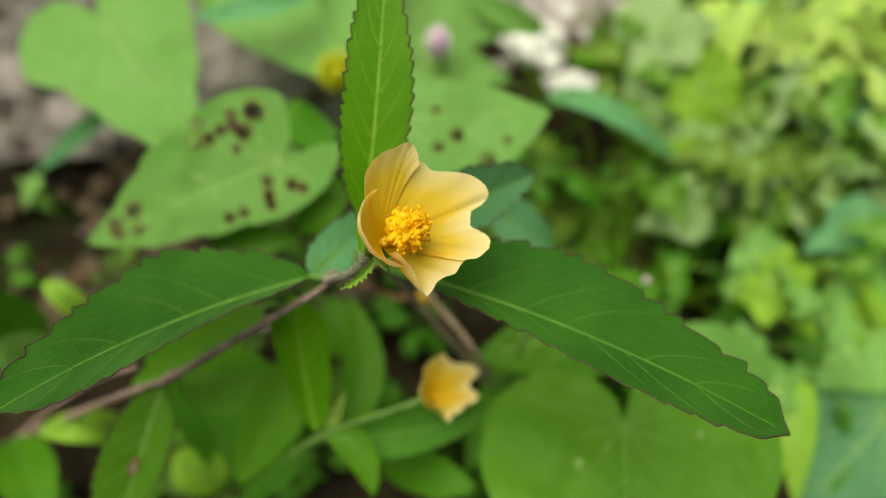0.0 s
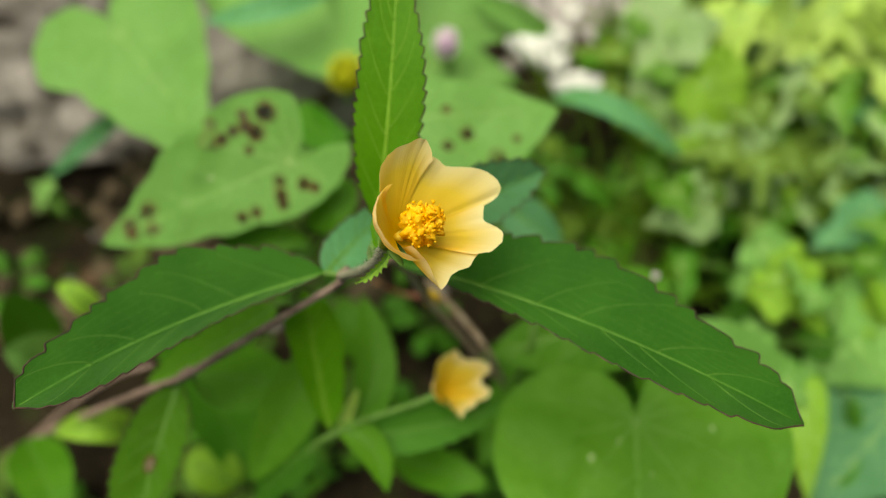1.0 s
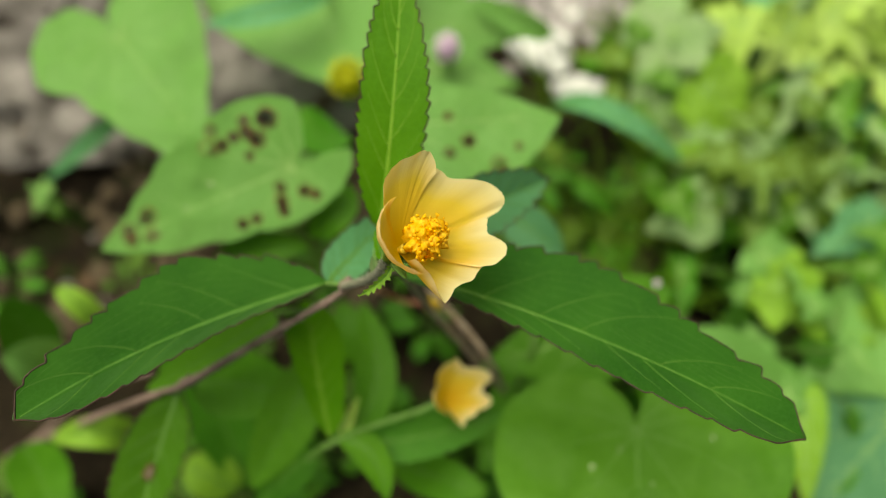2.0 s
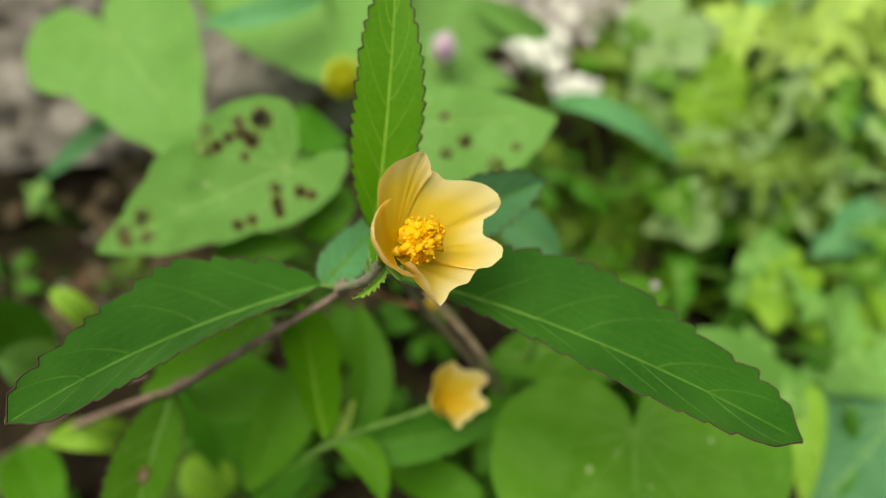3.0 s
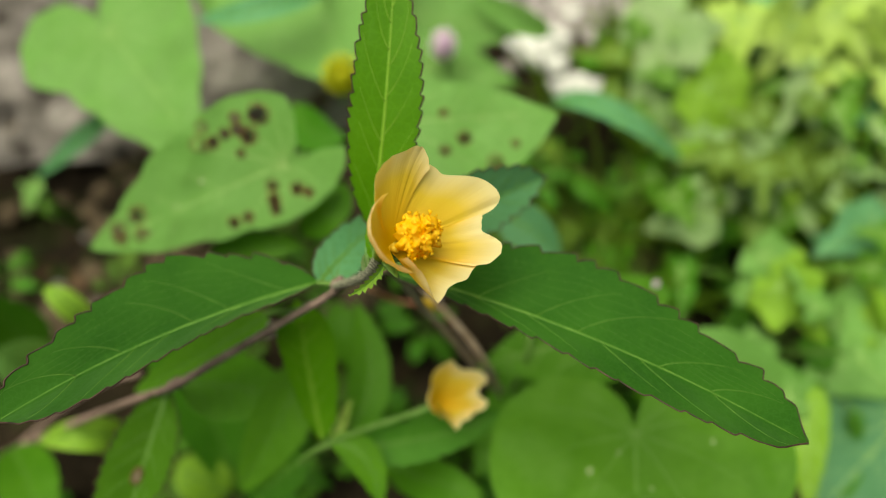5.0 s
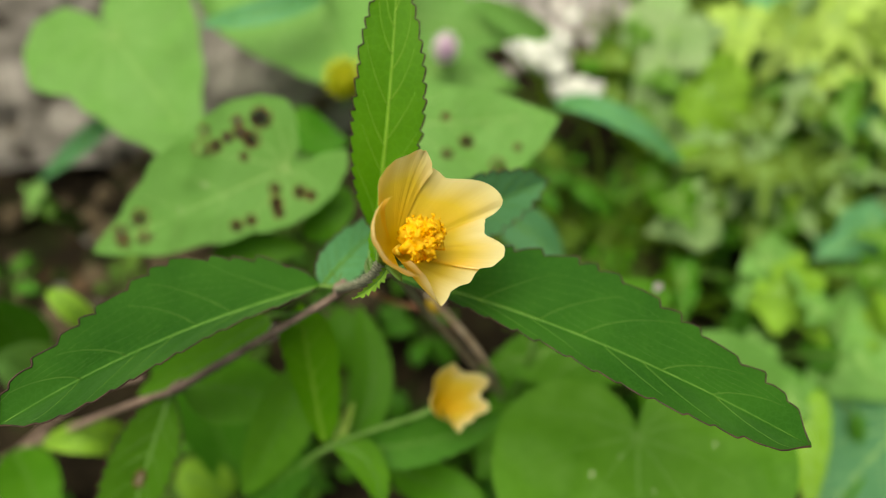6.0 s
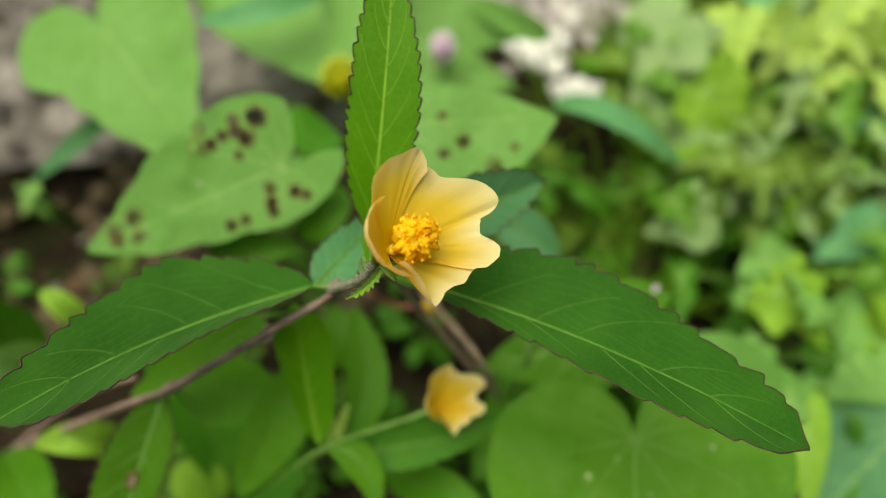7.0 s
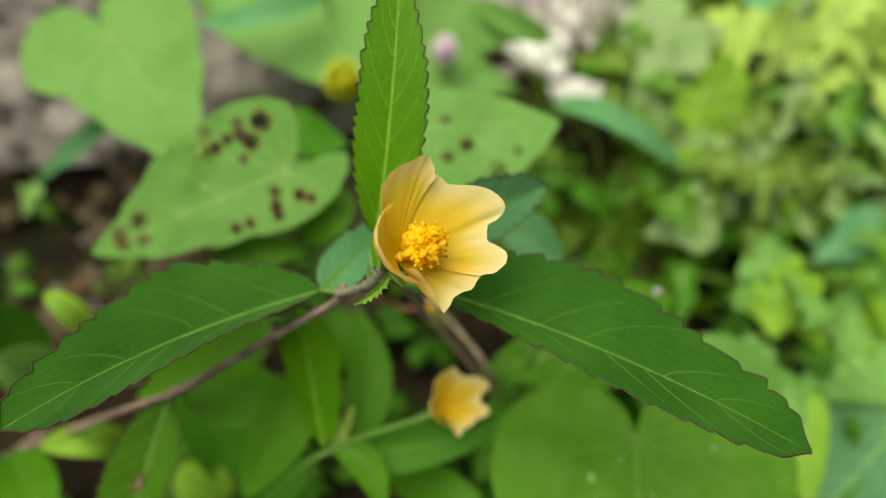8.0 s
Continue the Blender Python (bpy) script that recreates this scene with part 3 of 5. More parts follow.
def bud(parent, place):
    """A closed bud: five overlapping petals wrapped to a point."""
    o = Vector(place)
    for k in range(5):
        t = k * math.tau / 5
        bm = bmesh.new()
        line = [o + Vector((math.cos(t + 0.5 * q) * 0.0016 * math.sin(2.4 * q + 0.5), math.sin(t + 0.5 * q) * 0.0016 * math.sin(2.4 * q + 0.5), 0.005 * q - 0.002)) for q in (0, 0.2, 0.4, 0.6, 0.8, 1)]
        sweep(bm, line, lambda s: 0.0011 * math.sin(2.7 * s + 0.35), 7, 0.7)
        part("petal", bm, PETAL_BUD, parent)


def stone(place, radii, material, label, seed):
    bm = bmesh.new()
    bmesh.ops.create_icosphere(bm, subdivisions=4, radius=1.0)
    for v in bm.verts:
        k = 1 + 0.22 * noise.noise(v.co * 1.3 + Vector((seed, 0, 0))) + 0.07 * noise.noise(v.co * 4 + Vector((seed, 3, 0)))
        v.co = Vector((v.co.x * radii[0], v.co.y * radii[1], v.co.z * radii[2])) * k
    data = bpy.data.meshes.new("stone")
    bm.to_mesh(data)
    bm.free()
    for poly in data.polygons:
        poly.use_smooth = True
    data.materials.append(material)
    ob = new("stone", data)
    ob.location = (place[0], place[1], ground_height(place[0], place[1]) + radii[2] * 0.35)
    if material is CLOD:
        ob.rotation_euler = (0, 0, seed * 1.7)
    return tagged(ob, label, "stone" if material is not CLOD else "soil clod", "stones on the soil" if material is not CLOD else "clods of soil")


# ---- the flowering herb and its neighbours ----
herb = thing("flowering_herb", (-0.1546, -0.0208, 0.0000), "sprawling herb with toothed dark green leaves and a buff-yellow flower", "herb")
stalk("stem", herb, [(-0.0230, 0.0048, 0.1011), (-0.0258, 0.0034, 0.0994), (-0.0343, 0.0003, 0.0946), (-0.0515, -0.0058, 0.0841), (-0.0637, -0.0099, 0.0766), (-0.0766, -0.0103, 0.0654), (-0.0960, -0.0114, 0.0483), (-0.1352, -0.0137, 0.0120), (-0.1572, -0.0203, -0.0040)], 0.0008, 0.0010, STEM, knots=0.15)
stalk("stem", herb, [(-0.0780, -0.0034, 0.0631), (-0.0930, -0.0039, 0.0519), (-0.1134, -0.0076, 0.0336), (-0.1352, -0.0137, 0.0120)], 0.0007, 0.0009, STEM, knots=0.1)
stalk("stem", herb, [(-0.0232, 0.0052, 0.1017), (-0.0164, 0.0043, 0.1076), (-0.0112, 0.0084, 0.1017), (-0.0062, 0.0119, 0.0724), (0.0025, 0.0086, 0.0522), (0.0190, 0.0006, 0.0153), (0.0280, -0.0037, -0.0040)], 0.0008, 0.0011, TAN_STEM, knots=0.12)
stalk("stem", herb, [(-0.0062, 0.0238, 0.0538), (0.0025, 0.0145, 0.0516), (0.0100, 0.0030, 0.0551), (0.0190, -0.0003, 0.0149)], 0.0007, 0.0010, TAN_STEM, knots=0.12)
stalk("petiole", herb, [(-0.0203, 0.0197, 0.0629), (-0.0134, 0.0202, 0.0521), (-0.0022, 0.0185, 0.0513), (0.0041, 0.0121, 0.0516)], 0.0006, 0.0007, RED_STEM)
leaf_west = leaf(herb, (-0.0269, 0.0056, 0.1026), (-0.0576, -0.0073, 0.1054), (-0.0810, -0.0256, 0.1129), (0.07, 0.19, 0.98), 0.001, 0.001, SIDA, fold=26, fold_r=22, form_l=(1.3, 3.6, 4.6, 5.9, 7.5, 8.9, 8.9, 7.6, 3.9), form_r=(2.5, 8.1, 11.8, 14.3, 13.3, 11.0, 8.7, 6.3, 4.2), teeth=13, margin=True, cols=9, wave=0.001, seed=1, bite=0.0015, tooth_l=0.6, ribs=6, rib=0.00035, tilt=0.24, ladder=-1)
leaf_east = leaf(herb, (-0.0106, 0.0077, 0.1025), (0.0284, -0.0076, 0.1064), (0.0675, -0.0283, 0.1061), (0.04, 0.18, 0.98), 0.001, 0.001, SIDA, fold=20, fold_r=16, form_l=(2.5, 8.5, 12.4, 14.4, 14.2, 11.9, 9.7, 7.5, 4.8), form_r=(1.8, 3.0, 4.2, 5.5, 7.2, 8.0, 8.0, 6.5, 3.6), teeth=15, margin=True, cols=9, wave=0.001, seed=2, bite=0.0015, tooth_r=0.6, ribs=7, rib=0.00035, tilt=0.22, ladder=1)
leaf_north = leaf(herb, (-0.0151, 0.0156, 0.1084), (-0.0116, 0.0350, 0.1262), (-0.0096, 0.0608, 0.1394), (0.01, -0.56, 0.83), 0.001, 0.001, FRESH, fold=12, form_l=(1.5, 4.5, 6.2, 6.9, 6.8, 6.5, 5.7, 3.9, 0.6), form_r=(1.2, 3.6, 5.6, 6.9, 7.2, 6.5, 5.0, 2.9, 0.5), teeth=19, cols=9, wave=0.0008, seed=3, bite=0.0009, vein=VEIN_LIGHT, ribs=7, margin=True, tilt=0.26)
leaf(herb, (-0.0087, 0.0169, 0.0969), (0.0075, 0.0265, 0.0969), (0.0241, 0.0343, 0.0972), (0.34, -0.62, 0.71), 0.001, 0.001, BLUE, fold=15, fold_r=28, form_l=(1.0, 3.4, 5.9, 7.6, 8.9, 8.3, 6.7, 4.6, 1.2), form_r=(1.0, 5.2, 6.8, 6.6, 6.6, 6.0, 4.9, 3.0, 0.6), teeth=12, bite=0.0013, margin=True, cols=7, seed=4)
leaf(herb, (-0.0273, 0.0073, 0.0979), (-0.0219, 0.0157, 0.0963), (-0.0110, 0.0282, 0.0944), (0.38, -0.14, 0.91), 0.0053, 0.0050, BLUE, fold=10, teeth=9, margin=True, cols=6, seed=5)
leaf(herb, (-0.0669, -0.0093, 0.0714), (-0.0746, -0.0281, 0.0604), (-0.0826, -0.0480, 0.0468), (0.24, -0.61, 0.75), 0.001, 0.001, HEART_MID, vein=VEIN_MID, fold=12, form_l=(0.8, 4.0, 5.9, 6.3, 6.1, 4.8, 3.3, 1.7, 0.2), form_r=(1.0, 5.7, 7.8, 8.9, 9.3, 8.9, 6.9, 4.0, 0.5), teeth=14, bite=0.0010, margin=True, cols=7, seed=6, spots=((0.50, -0.08, 0.046),))
leaf(herb, (-0.0425, 0.0072, 0.0791), (-0.0581, -0.0008, 0.0732), (-0.0786, -0.0081, 0.0631), (-0.14, -0.53, 0.83), 0.0048, 0.0048, HEART_MID, fold=10, teeth=9, cols=6, seed=7)
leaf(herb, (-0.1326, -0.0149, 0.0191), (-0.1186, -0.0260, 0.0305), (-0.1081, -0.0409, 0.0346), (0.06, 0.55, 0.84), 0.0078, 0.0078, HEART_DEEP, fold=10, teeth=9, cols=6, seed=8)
stalk("petiole", herb, [(-0.0112, 0.0083, 0.1017), (-0.0085, 0.0127, 0.0993), (-0.0053, 0.0170, 0.0969)], 0.0007, 0.0006, GREEN_STEM)
stalk("petiole", herb, [(-0.0314, 0.0014, 0.0963), (-0.0369, 0.0041, 0.0887), (-0.0428, 0.0071, 0.0791)], 0.0007, 0.0006, GREEN_STEM)
stalk("petiole", herb, [(-0.0164, 0.0043, 0.1076), (-0.0159, 0.0093, 0.1077), (-0.0157, 0.0151, 0.1082)], 0.0007, 0.0006, GREEN_STEM)
stalk("petiole", herb, [(-0.0230, 0.0054, 0.1020), (-0.0250, 0.0055, 0.1023), (-0.0271, 0.0056, 0.1026)], 0.0007, 0.0006, GREEN_STEM)
stalk("petiole", herb, [(-0.0637, -0.0097, 0.0767), (-0.0672, -0.0074, 0.0668), (-0.0697, -0.0051, 0.0568)], 0.0007, 0.0006, GREEN_STEM)
stalk("node", herb, [(-0.0216, 0.0055, 0.1031), (-0.0227, 0.0054, 0.1023), (-0.0237, 0.0050, 0.1016)], 0.0014, 0.0013, STEM, knots=0.3)
stalk("node", herb, [(-0.0621, -0.0091, 0.0776), (-0.0637, -0.0097, 0.0767), (-0.0649, -0.0101, 0.0760)], 0.0014, 0.0013, STEM, knots=0.3)
stalk("pedicel", herb, [(-0.0236, 0.0051, 0.1019), (-0.0187, 0.0040, 0.1074), (-0.0151, 0.0025, 0.1144), (-0.0128, 0.0022, 0.1209), (-0.0113, 0.0029, 0.1251)], 0.0009, 0.0011, HAIRY)
stalk_hair(herb, [(-0.0187, 0.0040, 0.1074), (-0.0151, 0.0025, 0.1144), (-0.0128, 0.0022, 0.1209), (-0.0113, 0.0029, 0.1251)], 0.001, 420, "fine whitish hairs on the flower stalk")
stalk_hair(herb, [(-0.0230, 0.0048, 0.1011), (-0.0343, 0.0003, 0.0946), (-0.0515, -0.0058, 0.0841), (-0.0637, -0.0099, 0.0766)], 0.0009, 500, "fine whitish hairs on the stem")
for tip in ((-0.0246, 0.0082, 0.1052), (-0.0220, 0.0090, 0.1050)):
    stalk("stipule", herb, [(-0.0231, 0.0056, 0.1026), Vector((-0.0231, 0.0056, 0.1026)).lerp(Vector(tip), 0.5) + Vector((0, 0.0003, 0.0002)), tip], 0.00022, 0.00005, GREEN_STEM, "thread-like stipule")
leaf(herb, (-0.0111, 0.0018, 0.1224), (-0.0131, -0.0014, 0.1217), (-0.0176, -0.0040, 0.1199), (0.26, -0.55, 0.79), 0.0009, 0.0008, LIME_DEEP, fold=30, teeth=9, cols=4, seed=9, bite=0.0008, rib=0.0002)
leaf(herb, (-0.0127, 0.0029, 0.1179), (-0.0140, 0.0063, 0.1195), (-0.0146, 0.0101, 0.1202), (0.07, -0.28, 0.96), 0.0010, 0.0010, FRESH, fold=15, teeth=5, cols=4, seed=10, bite=0.0003, rib=0.0002)
leaf(herb, (-0.0135, 0.0029, 0.1135), (-0.0151, 0.0038, 0.1150), (-0.0155, 0.0057, 0.1170), (0.28, -0.66, 0.69), 0.0011, 0.0009, PALE, fold=15, teeth=5, cols=4, seed=11, bite=0.0003, rib=0.0002)
FLOWER_A = (
    (((-21, 0.93, 0.53), (-13, 1.09, 0.59), (-7, 1.12, 0.58), (4, 1.06, 0.48), (21, 0.95, 0.37), (39, 0.71, 0.33)), 0.75, 0.5),
    (((-75, 0.99, 0.68), (-72, 1.17, 0.84), (-65, 1.26, 0.90), (-52, 1.20, 0.77), (-36, 1.01, 0.52), (-28, 1.05, 0.49), (-20, 0.99, 0.41)), 0.65, 0.55),
    (((-116, 0.80, 0.67), (-110, 0.96, 0.79), (-99, 1.04, 0.90), (-92, 1.00, 0.83), (-85, 0.92, 0.71), (-73, 0.99, 0.73)), 0.65, 0.55),
    (((135, 0.27, 0.43), (173, 0.39, 0.51), (190, 0.71, 0.49), (199, 0.75, 0.47), (216, 0.69, 0.49), (228, 0.77, 0.60), (240, 0.81, 0.62), (253, 0.91, 0.64)), 0.6, 0.5),
    (((28, 0.64, 0.41), (46, 0.67, 0.38), (71, 0.64, 0.34), (95, 0.55, 0.36), (129, 0.42, 0.41), (163, 0.39, 0.49)), 0.85, 0.4),
)
flower(herb, (-0.0099, 0.0029, 0.1254), (0.740, -0.089, 0.665), (-0.000, 0.906, 0.423), 0.015, FLOWER_A, "open buff-yellow five-petalled flower facing sideways")

shoot = thing("flowering_herb", (-0.0715, -0.0394, 0.0000), "smaller herb shoot with narrow leaves and one small yellow flower", "herb")
stalk("stem", shoot, [(-0.0285, -0.0193, 0.0557), (-0.0332, -0.0209, 0.0527), (-0.0430, -0.0252, 0.0419), (-0.0548, -0.0318, 0.0278), (-0.0727, -0.0392, -0.0040)], 0.0009, 0.0011, GREEN_STEM)
stalk("pedicel", shoot, [(-0.0293, -0.0193, 0.0557), (-0.0190, -0.0164, 0.0593), (-0.0090, -0.0137, 0.0616), (-0.0023, -0.0111, 0.0623)], 0.0006, 0.0008, GREEN_STEM)
flower(shoot, (-0.0021, -0.0111, 0.0628), (0.700, -0.160, 0.698), (-0.000, 0.906, 0.423), 0.0093, FLOWER_A, "small half-open deep yellow flower", False)
stalk("petiole", shoot, [(-0.0306, -0.0194, 0.0546), (-0.0329, -0.0087, 0.0529), (-0.0352, 0.0019, 0.0601)], 0.0007, 0.0006, GREEN_STEM)
leaf(shoot, (-0.0311, -0.0194, 0.0579), (-0.0334, -0.0045, 0.0714), (-0.0347, 0.0085, 0.0852), (0.29, -0.67, 0.69), 0.001, 0.001, FRESH, vein=VEIN_LIGHT, fold=14, form_l=(0.8, 2.3, 3.7, 4.4, 5.1, 5.7, 6.1, 5.4, 1.5), form_r=(1.0, 4.3, 5.5, 6.4, 6.9, 7.3, 7.0, 5.4, 1.2), teeth=13, cols=6, seed=12)
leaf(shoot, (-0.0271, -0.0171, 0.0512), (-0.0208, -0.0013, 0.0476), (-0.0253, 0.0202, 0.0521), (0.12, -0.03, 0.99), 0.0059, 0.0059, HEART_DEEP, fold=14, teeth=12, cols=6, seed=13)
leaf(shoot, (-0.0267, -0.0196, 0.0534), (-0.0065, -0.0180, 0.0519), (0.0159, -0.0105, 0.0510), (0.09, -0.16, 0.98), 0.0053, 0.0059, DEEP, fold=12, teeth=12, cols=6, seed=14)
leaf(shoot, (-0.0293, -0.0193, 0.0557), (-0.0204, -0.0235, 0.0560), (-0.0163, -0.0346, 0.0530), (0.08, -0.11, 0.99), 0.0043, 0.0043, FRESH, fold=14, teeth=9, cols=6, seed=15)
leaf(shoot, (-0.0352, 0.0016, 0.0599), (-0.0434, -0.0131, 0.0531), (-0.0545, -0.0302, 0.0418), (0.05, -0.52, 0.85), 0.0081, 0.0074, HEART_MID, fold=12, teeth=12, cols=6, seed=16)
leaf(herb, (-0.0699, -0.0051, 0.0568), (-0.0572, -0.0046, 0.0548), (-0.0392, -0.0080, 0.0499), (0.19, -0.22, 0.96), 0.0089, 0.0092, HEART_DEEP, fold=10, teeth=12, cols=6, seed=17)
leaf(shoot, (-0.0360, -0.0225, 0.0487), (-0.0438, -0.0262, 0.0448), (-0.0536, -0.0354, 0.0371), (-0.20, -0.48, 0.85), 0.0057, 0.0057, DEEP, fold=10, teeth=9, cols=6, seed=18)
leaf(shoot, (-0.0280, -0.0191, 0.0547), (-0.0265, -0.0146, 0.0568), (-0.0238, -0.0092, 0.0604), (0.02, -0.51, 0.86), 0.0013, 0.0013, LIME, fold=15, teeth=5, cols=4, seed=19, rib=0.0002)
leaf(shoot, (-0.0287, -0.0191, 0.0547), (-0.0278, -0.0161, 0.0572), (-0.0284, -0.0117, 0.0603), (0.15, -0.60, 0.78), 0.0013, 0.0013, LIME, fold=15, teeth=5, cols=4, seed=20, rib=0.0002)

vine = thing("vine", (-0.0705, 0.1236, 0.0000), "creeping vine with pale green heart-shaped leaves, some insect-eaten", "vine")
heart_leaf(vine, (-0.1065, 0.1070, 0.0650), (-0.0729, 0.0640, 0.0637), (-0.06, -0.20, 0.95), form_l=(1.01, 0.83, 0.68, 0.56, 0.52, 0.54, 0.55, 0.42, 0.26, 0.18), form_r=(1.01, 0.93, 0.72, 0.53, 0.44, 0.53, 0.54, 0.50, 0.40, 0.22), seed=1, ripple=0.04, fine=2, stalk_to=((-0.1186, 0.1247, 0.0442), (-0.1328, 0.1468, 0.0000)))
heart_leaf(vine, (-0.0425, 0.0481, 0.0805), (-0.0976, 0.0303, 0.0656), (-0.02, -0.55, 0.83), form_l=(1.0, 0.77, 0.5, 0.32, 0.26, 0.23, 0.23, 0.25, 0.28, 0.29), form_r=(1.0, 0.8, 0.64, 0.46, 0.39, 0.34, 0.30, 0.14, 0.06, 0.12), sag=0.03, seed=2, scars=((0.37, -0.075, 0.014), (0.52, -0.02, 0.008)), holes=((0.264, -0.286, 0.022), (0.245, -0.209, 0.022), (0.181, -0.222, 0.019), (0.312, -0.226, 0.024), (0.285, -0.200, 0.016), (0.086, -0.177, 0.034), (0.118, -0.215, 0.024), (0.151, -0.116, 0.015), (0.007, -0.240, 0.040), (0.108, -0.265, 0.020), (0.083, 0.065, 0.022), (0.102, 0.125, 0.024), (0.110, 0.168, 0.020), (-0.017, 0.120, 0.024), (-0.056, 0.155, 0.018), (0.243, 0.151, 0.020), (0.310, 0.148, 0.020), (0.715, -0.055, 0.032), (0.827, -0.024, 0.030), (0.837, 0.019, 0.022), (0.739, 0.032, 0.023)), fine=3, ripple=0.03, stalk_to=((-0.0503, 0.0706, 0.0501), (-0.0583, 0.0914, 0.0000)))
heart_leaf(vine, (-0.0127, 0.0604, 0.0818), (0.0313, 0.0632, 0.0832), (0.05, -0.33, 0.94), form_l=(1.0, 0.77, 0.54, 0.36, 0.29, 0.27, 0.26, 0.24, 0.18, 0.10), form_r=(1.0, 0.92, 0.82, 0.57, 0.43, 0.37, 0.34, 0.30, 0.20, 0.10), seed=3, fine=2, holes=((0.288, 0.038, 0.018), (0.403, -0.121, 0.034), (0.278, -0.195, 0.025), (0.576, -0.280, 0.034), (0.714, -0.179, 0.018)), stalk_to=((-0.0170, 0.0825, 0.0503), (-0.0213, 0.1071, 0.0000)))
heart_leaf(vine, (-0.0505, 0.1400, 0.0638), (-0.0285, 0.0899, 0.0570), (-0.09, -0.17, 0.98), broad=1.1, seed=4, stalk_to=((-0.0556, 0.1575, 0.0419), (-0.0608, 0.1749, -0.0000)))
heart_leaf(vine, (-0.0137, 0.1299, 0.0480), (0.0297, 0.1279, 0.0416), (0.08, -0.30, 0.95), broad=0.6, back=0.6, seed=5, material=HEART, stalk_to=((-0.0172, 0.1476, 0.0340), (-0.0207, 0.1653, 0.0000)))
heart_leaf(vine, (-0.0047, 0.1104, 0.0444), (0.0271, 0.1082, 0.0379), (0.11, -0.30, 0.95), broad=0.6, back=0.5, seed=6, material=HEART, stalk_to=((-0.0052, 0.1241, 0.0322), (-0.0057, 0.1379, -0.0000)))

creeper = thing("vine", (0.0647, 0.0069, 0.0000), "creeping vine with broad heart-shaped leaves over the soil", "vine")
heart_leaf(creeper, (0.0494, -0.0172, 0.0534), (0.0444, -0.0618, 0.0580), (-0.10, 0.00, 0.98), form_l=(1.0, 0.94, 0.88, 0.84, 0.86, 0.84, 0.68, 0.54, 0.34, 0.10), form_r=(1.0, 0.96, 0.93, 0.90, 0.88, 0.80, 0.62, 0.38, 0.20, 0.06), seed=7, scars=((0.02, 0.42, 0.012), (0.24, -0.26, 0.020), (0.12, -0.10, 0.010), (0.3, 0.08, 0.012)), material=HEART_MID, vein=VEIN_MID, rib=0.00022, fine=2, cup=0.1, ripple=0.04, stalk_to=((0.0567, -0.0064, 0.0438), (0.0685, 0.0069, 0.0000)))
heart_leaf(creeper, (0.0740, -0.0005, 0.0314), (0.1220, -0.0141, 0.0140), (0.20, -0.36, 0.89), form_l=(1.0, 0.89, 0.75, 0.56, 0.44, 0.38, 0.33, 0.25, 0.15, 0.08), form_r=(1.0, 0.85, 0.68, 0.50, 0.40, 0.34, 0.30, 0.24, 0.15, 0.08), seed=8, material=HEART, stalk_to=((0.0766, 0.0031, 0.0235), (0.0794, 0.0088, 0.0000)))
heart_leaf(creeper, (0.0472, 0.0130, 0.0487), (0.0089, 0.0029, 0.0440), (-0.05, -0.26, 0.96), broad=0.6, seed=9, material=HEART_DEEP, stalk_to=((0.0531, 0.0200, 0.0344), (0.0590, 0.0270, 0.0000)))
heart_leaf(creeper, (0.1063, -0.0063, 0.0309), (0.1033, -0.0361, 0.0258), (-0.45, -0.21, 0.87), broad=0.36, back=0.5, seed=10, material=LIME_DEEP, stalk_to=((0.1130, -0.0051, 0.0191), (0.1227, -0.0008, 0.0000)))
heart_leaf(creeper, (0.1445, -0.0068, 0.0119), (0.1150, -0.0347, 0.0044), (-0.31, 0.07, 0.95), broad=0.9, seed=11, material=BLUE, stalk_to=((0.1493, -0.0056, 0.0160), (0.1540, -0.0045, 0.0000)))
heart_leaf(creeper, (0.1472, 0.0223, 0.0144), (0.1166, 0.0042, 0.0115), (-0.10, 0.00, 1.00), broad=0.95, seed=12, material=HEART, stalk_to=((0.1539, 0.0246, 0.0172), (0.1606, 0.0270, 0.0000)))
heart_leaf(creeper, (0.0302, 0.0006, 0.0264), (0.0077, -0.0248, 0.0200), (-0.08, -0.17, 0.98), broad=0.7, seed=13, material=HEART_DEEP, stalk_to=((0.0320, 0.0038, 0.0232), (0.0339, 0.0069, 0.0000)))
heart_leaf(creeper, (0.1626, 0.0558, 0.0135), (0.1307, 0.0576, 0.0143), (-0.00, -0.46, 0.89), broad=0.6, seed=15, material=BLUE, stalk_to=((0.1674, 0.0590, 0.0168), (0.1723, 0.0621, 0.0000)))
stalk("petiole", creeper, [(0.0249, 0.0130, 0.0487), (0.0233, 0.0058, 0.0453), (0.0207, 0.0006, 0.0264), (0.0226, 0.0039, -0.0040)], 0.0008, 0.0009, GREEN_STEM)

def lobed_weed(label, x, y, *leaves):
    """A low weed: each leaf as hub, tip, facing, breadth, depth of its lobes and material."""
    ob = thing("lobed_weed", (x, y, ground_height(x, y)), label, "weed", "lobed weeds")
    for k, (hub, tip, face, broad, lobed, material) in enumerate(leaves):
        root = Vector((x + 0.002 * math.cos(k * 2.4), y + 0.002 * math.sin(k * 2.4), ob.location.z - 0.003))
        bend = root.lerp(Vector(hub), 0.6) + Vector((0, 0, 0.004))
        heart_leaf(ob, hub, tip, face, broad, back=0.6, material=material, lobed=lobed, ripple=0.1, cup=0.12, sag=0.12, seed=x * 90 + k, stalk_to=(bend, root))


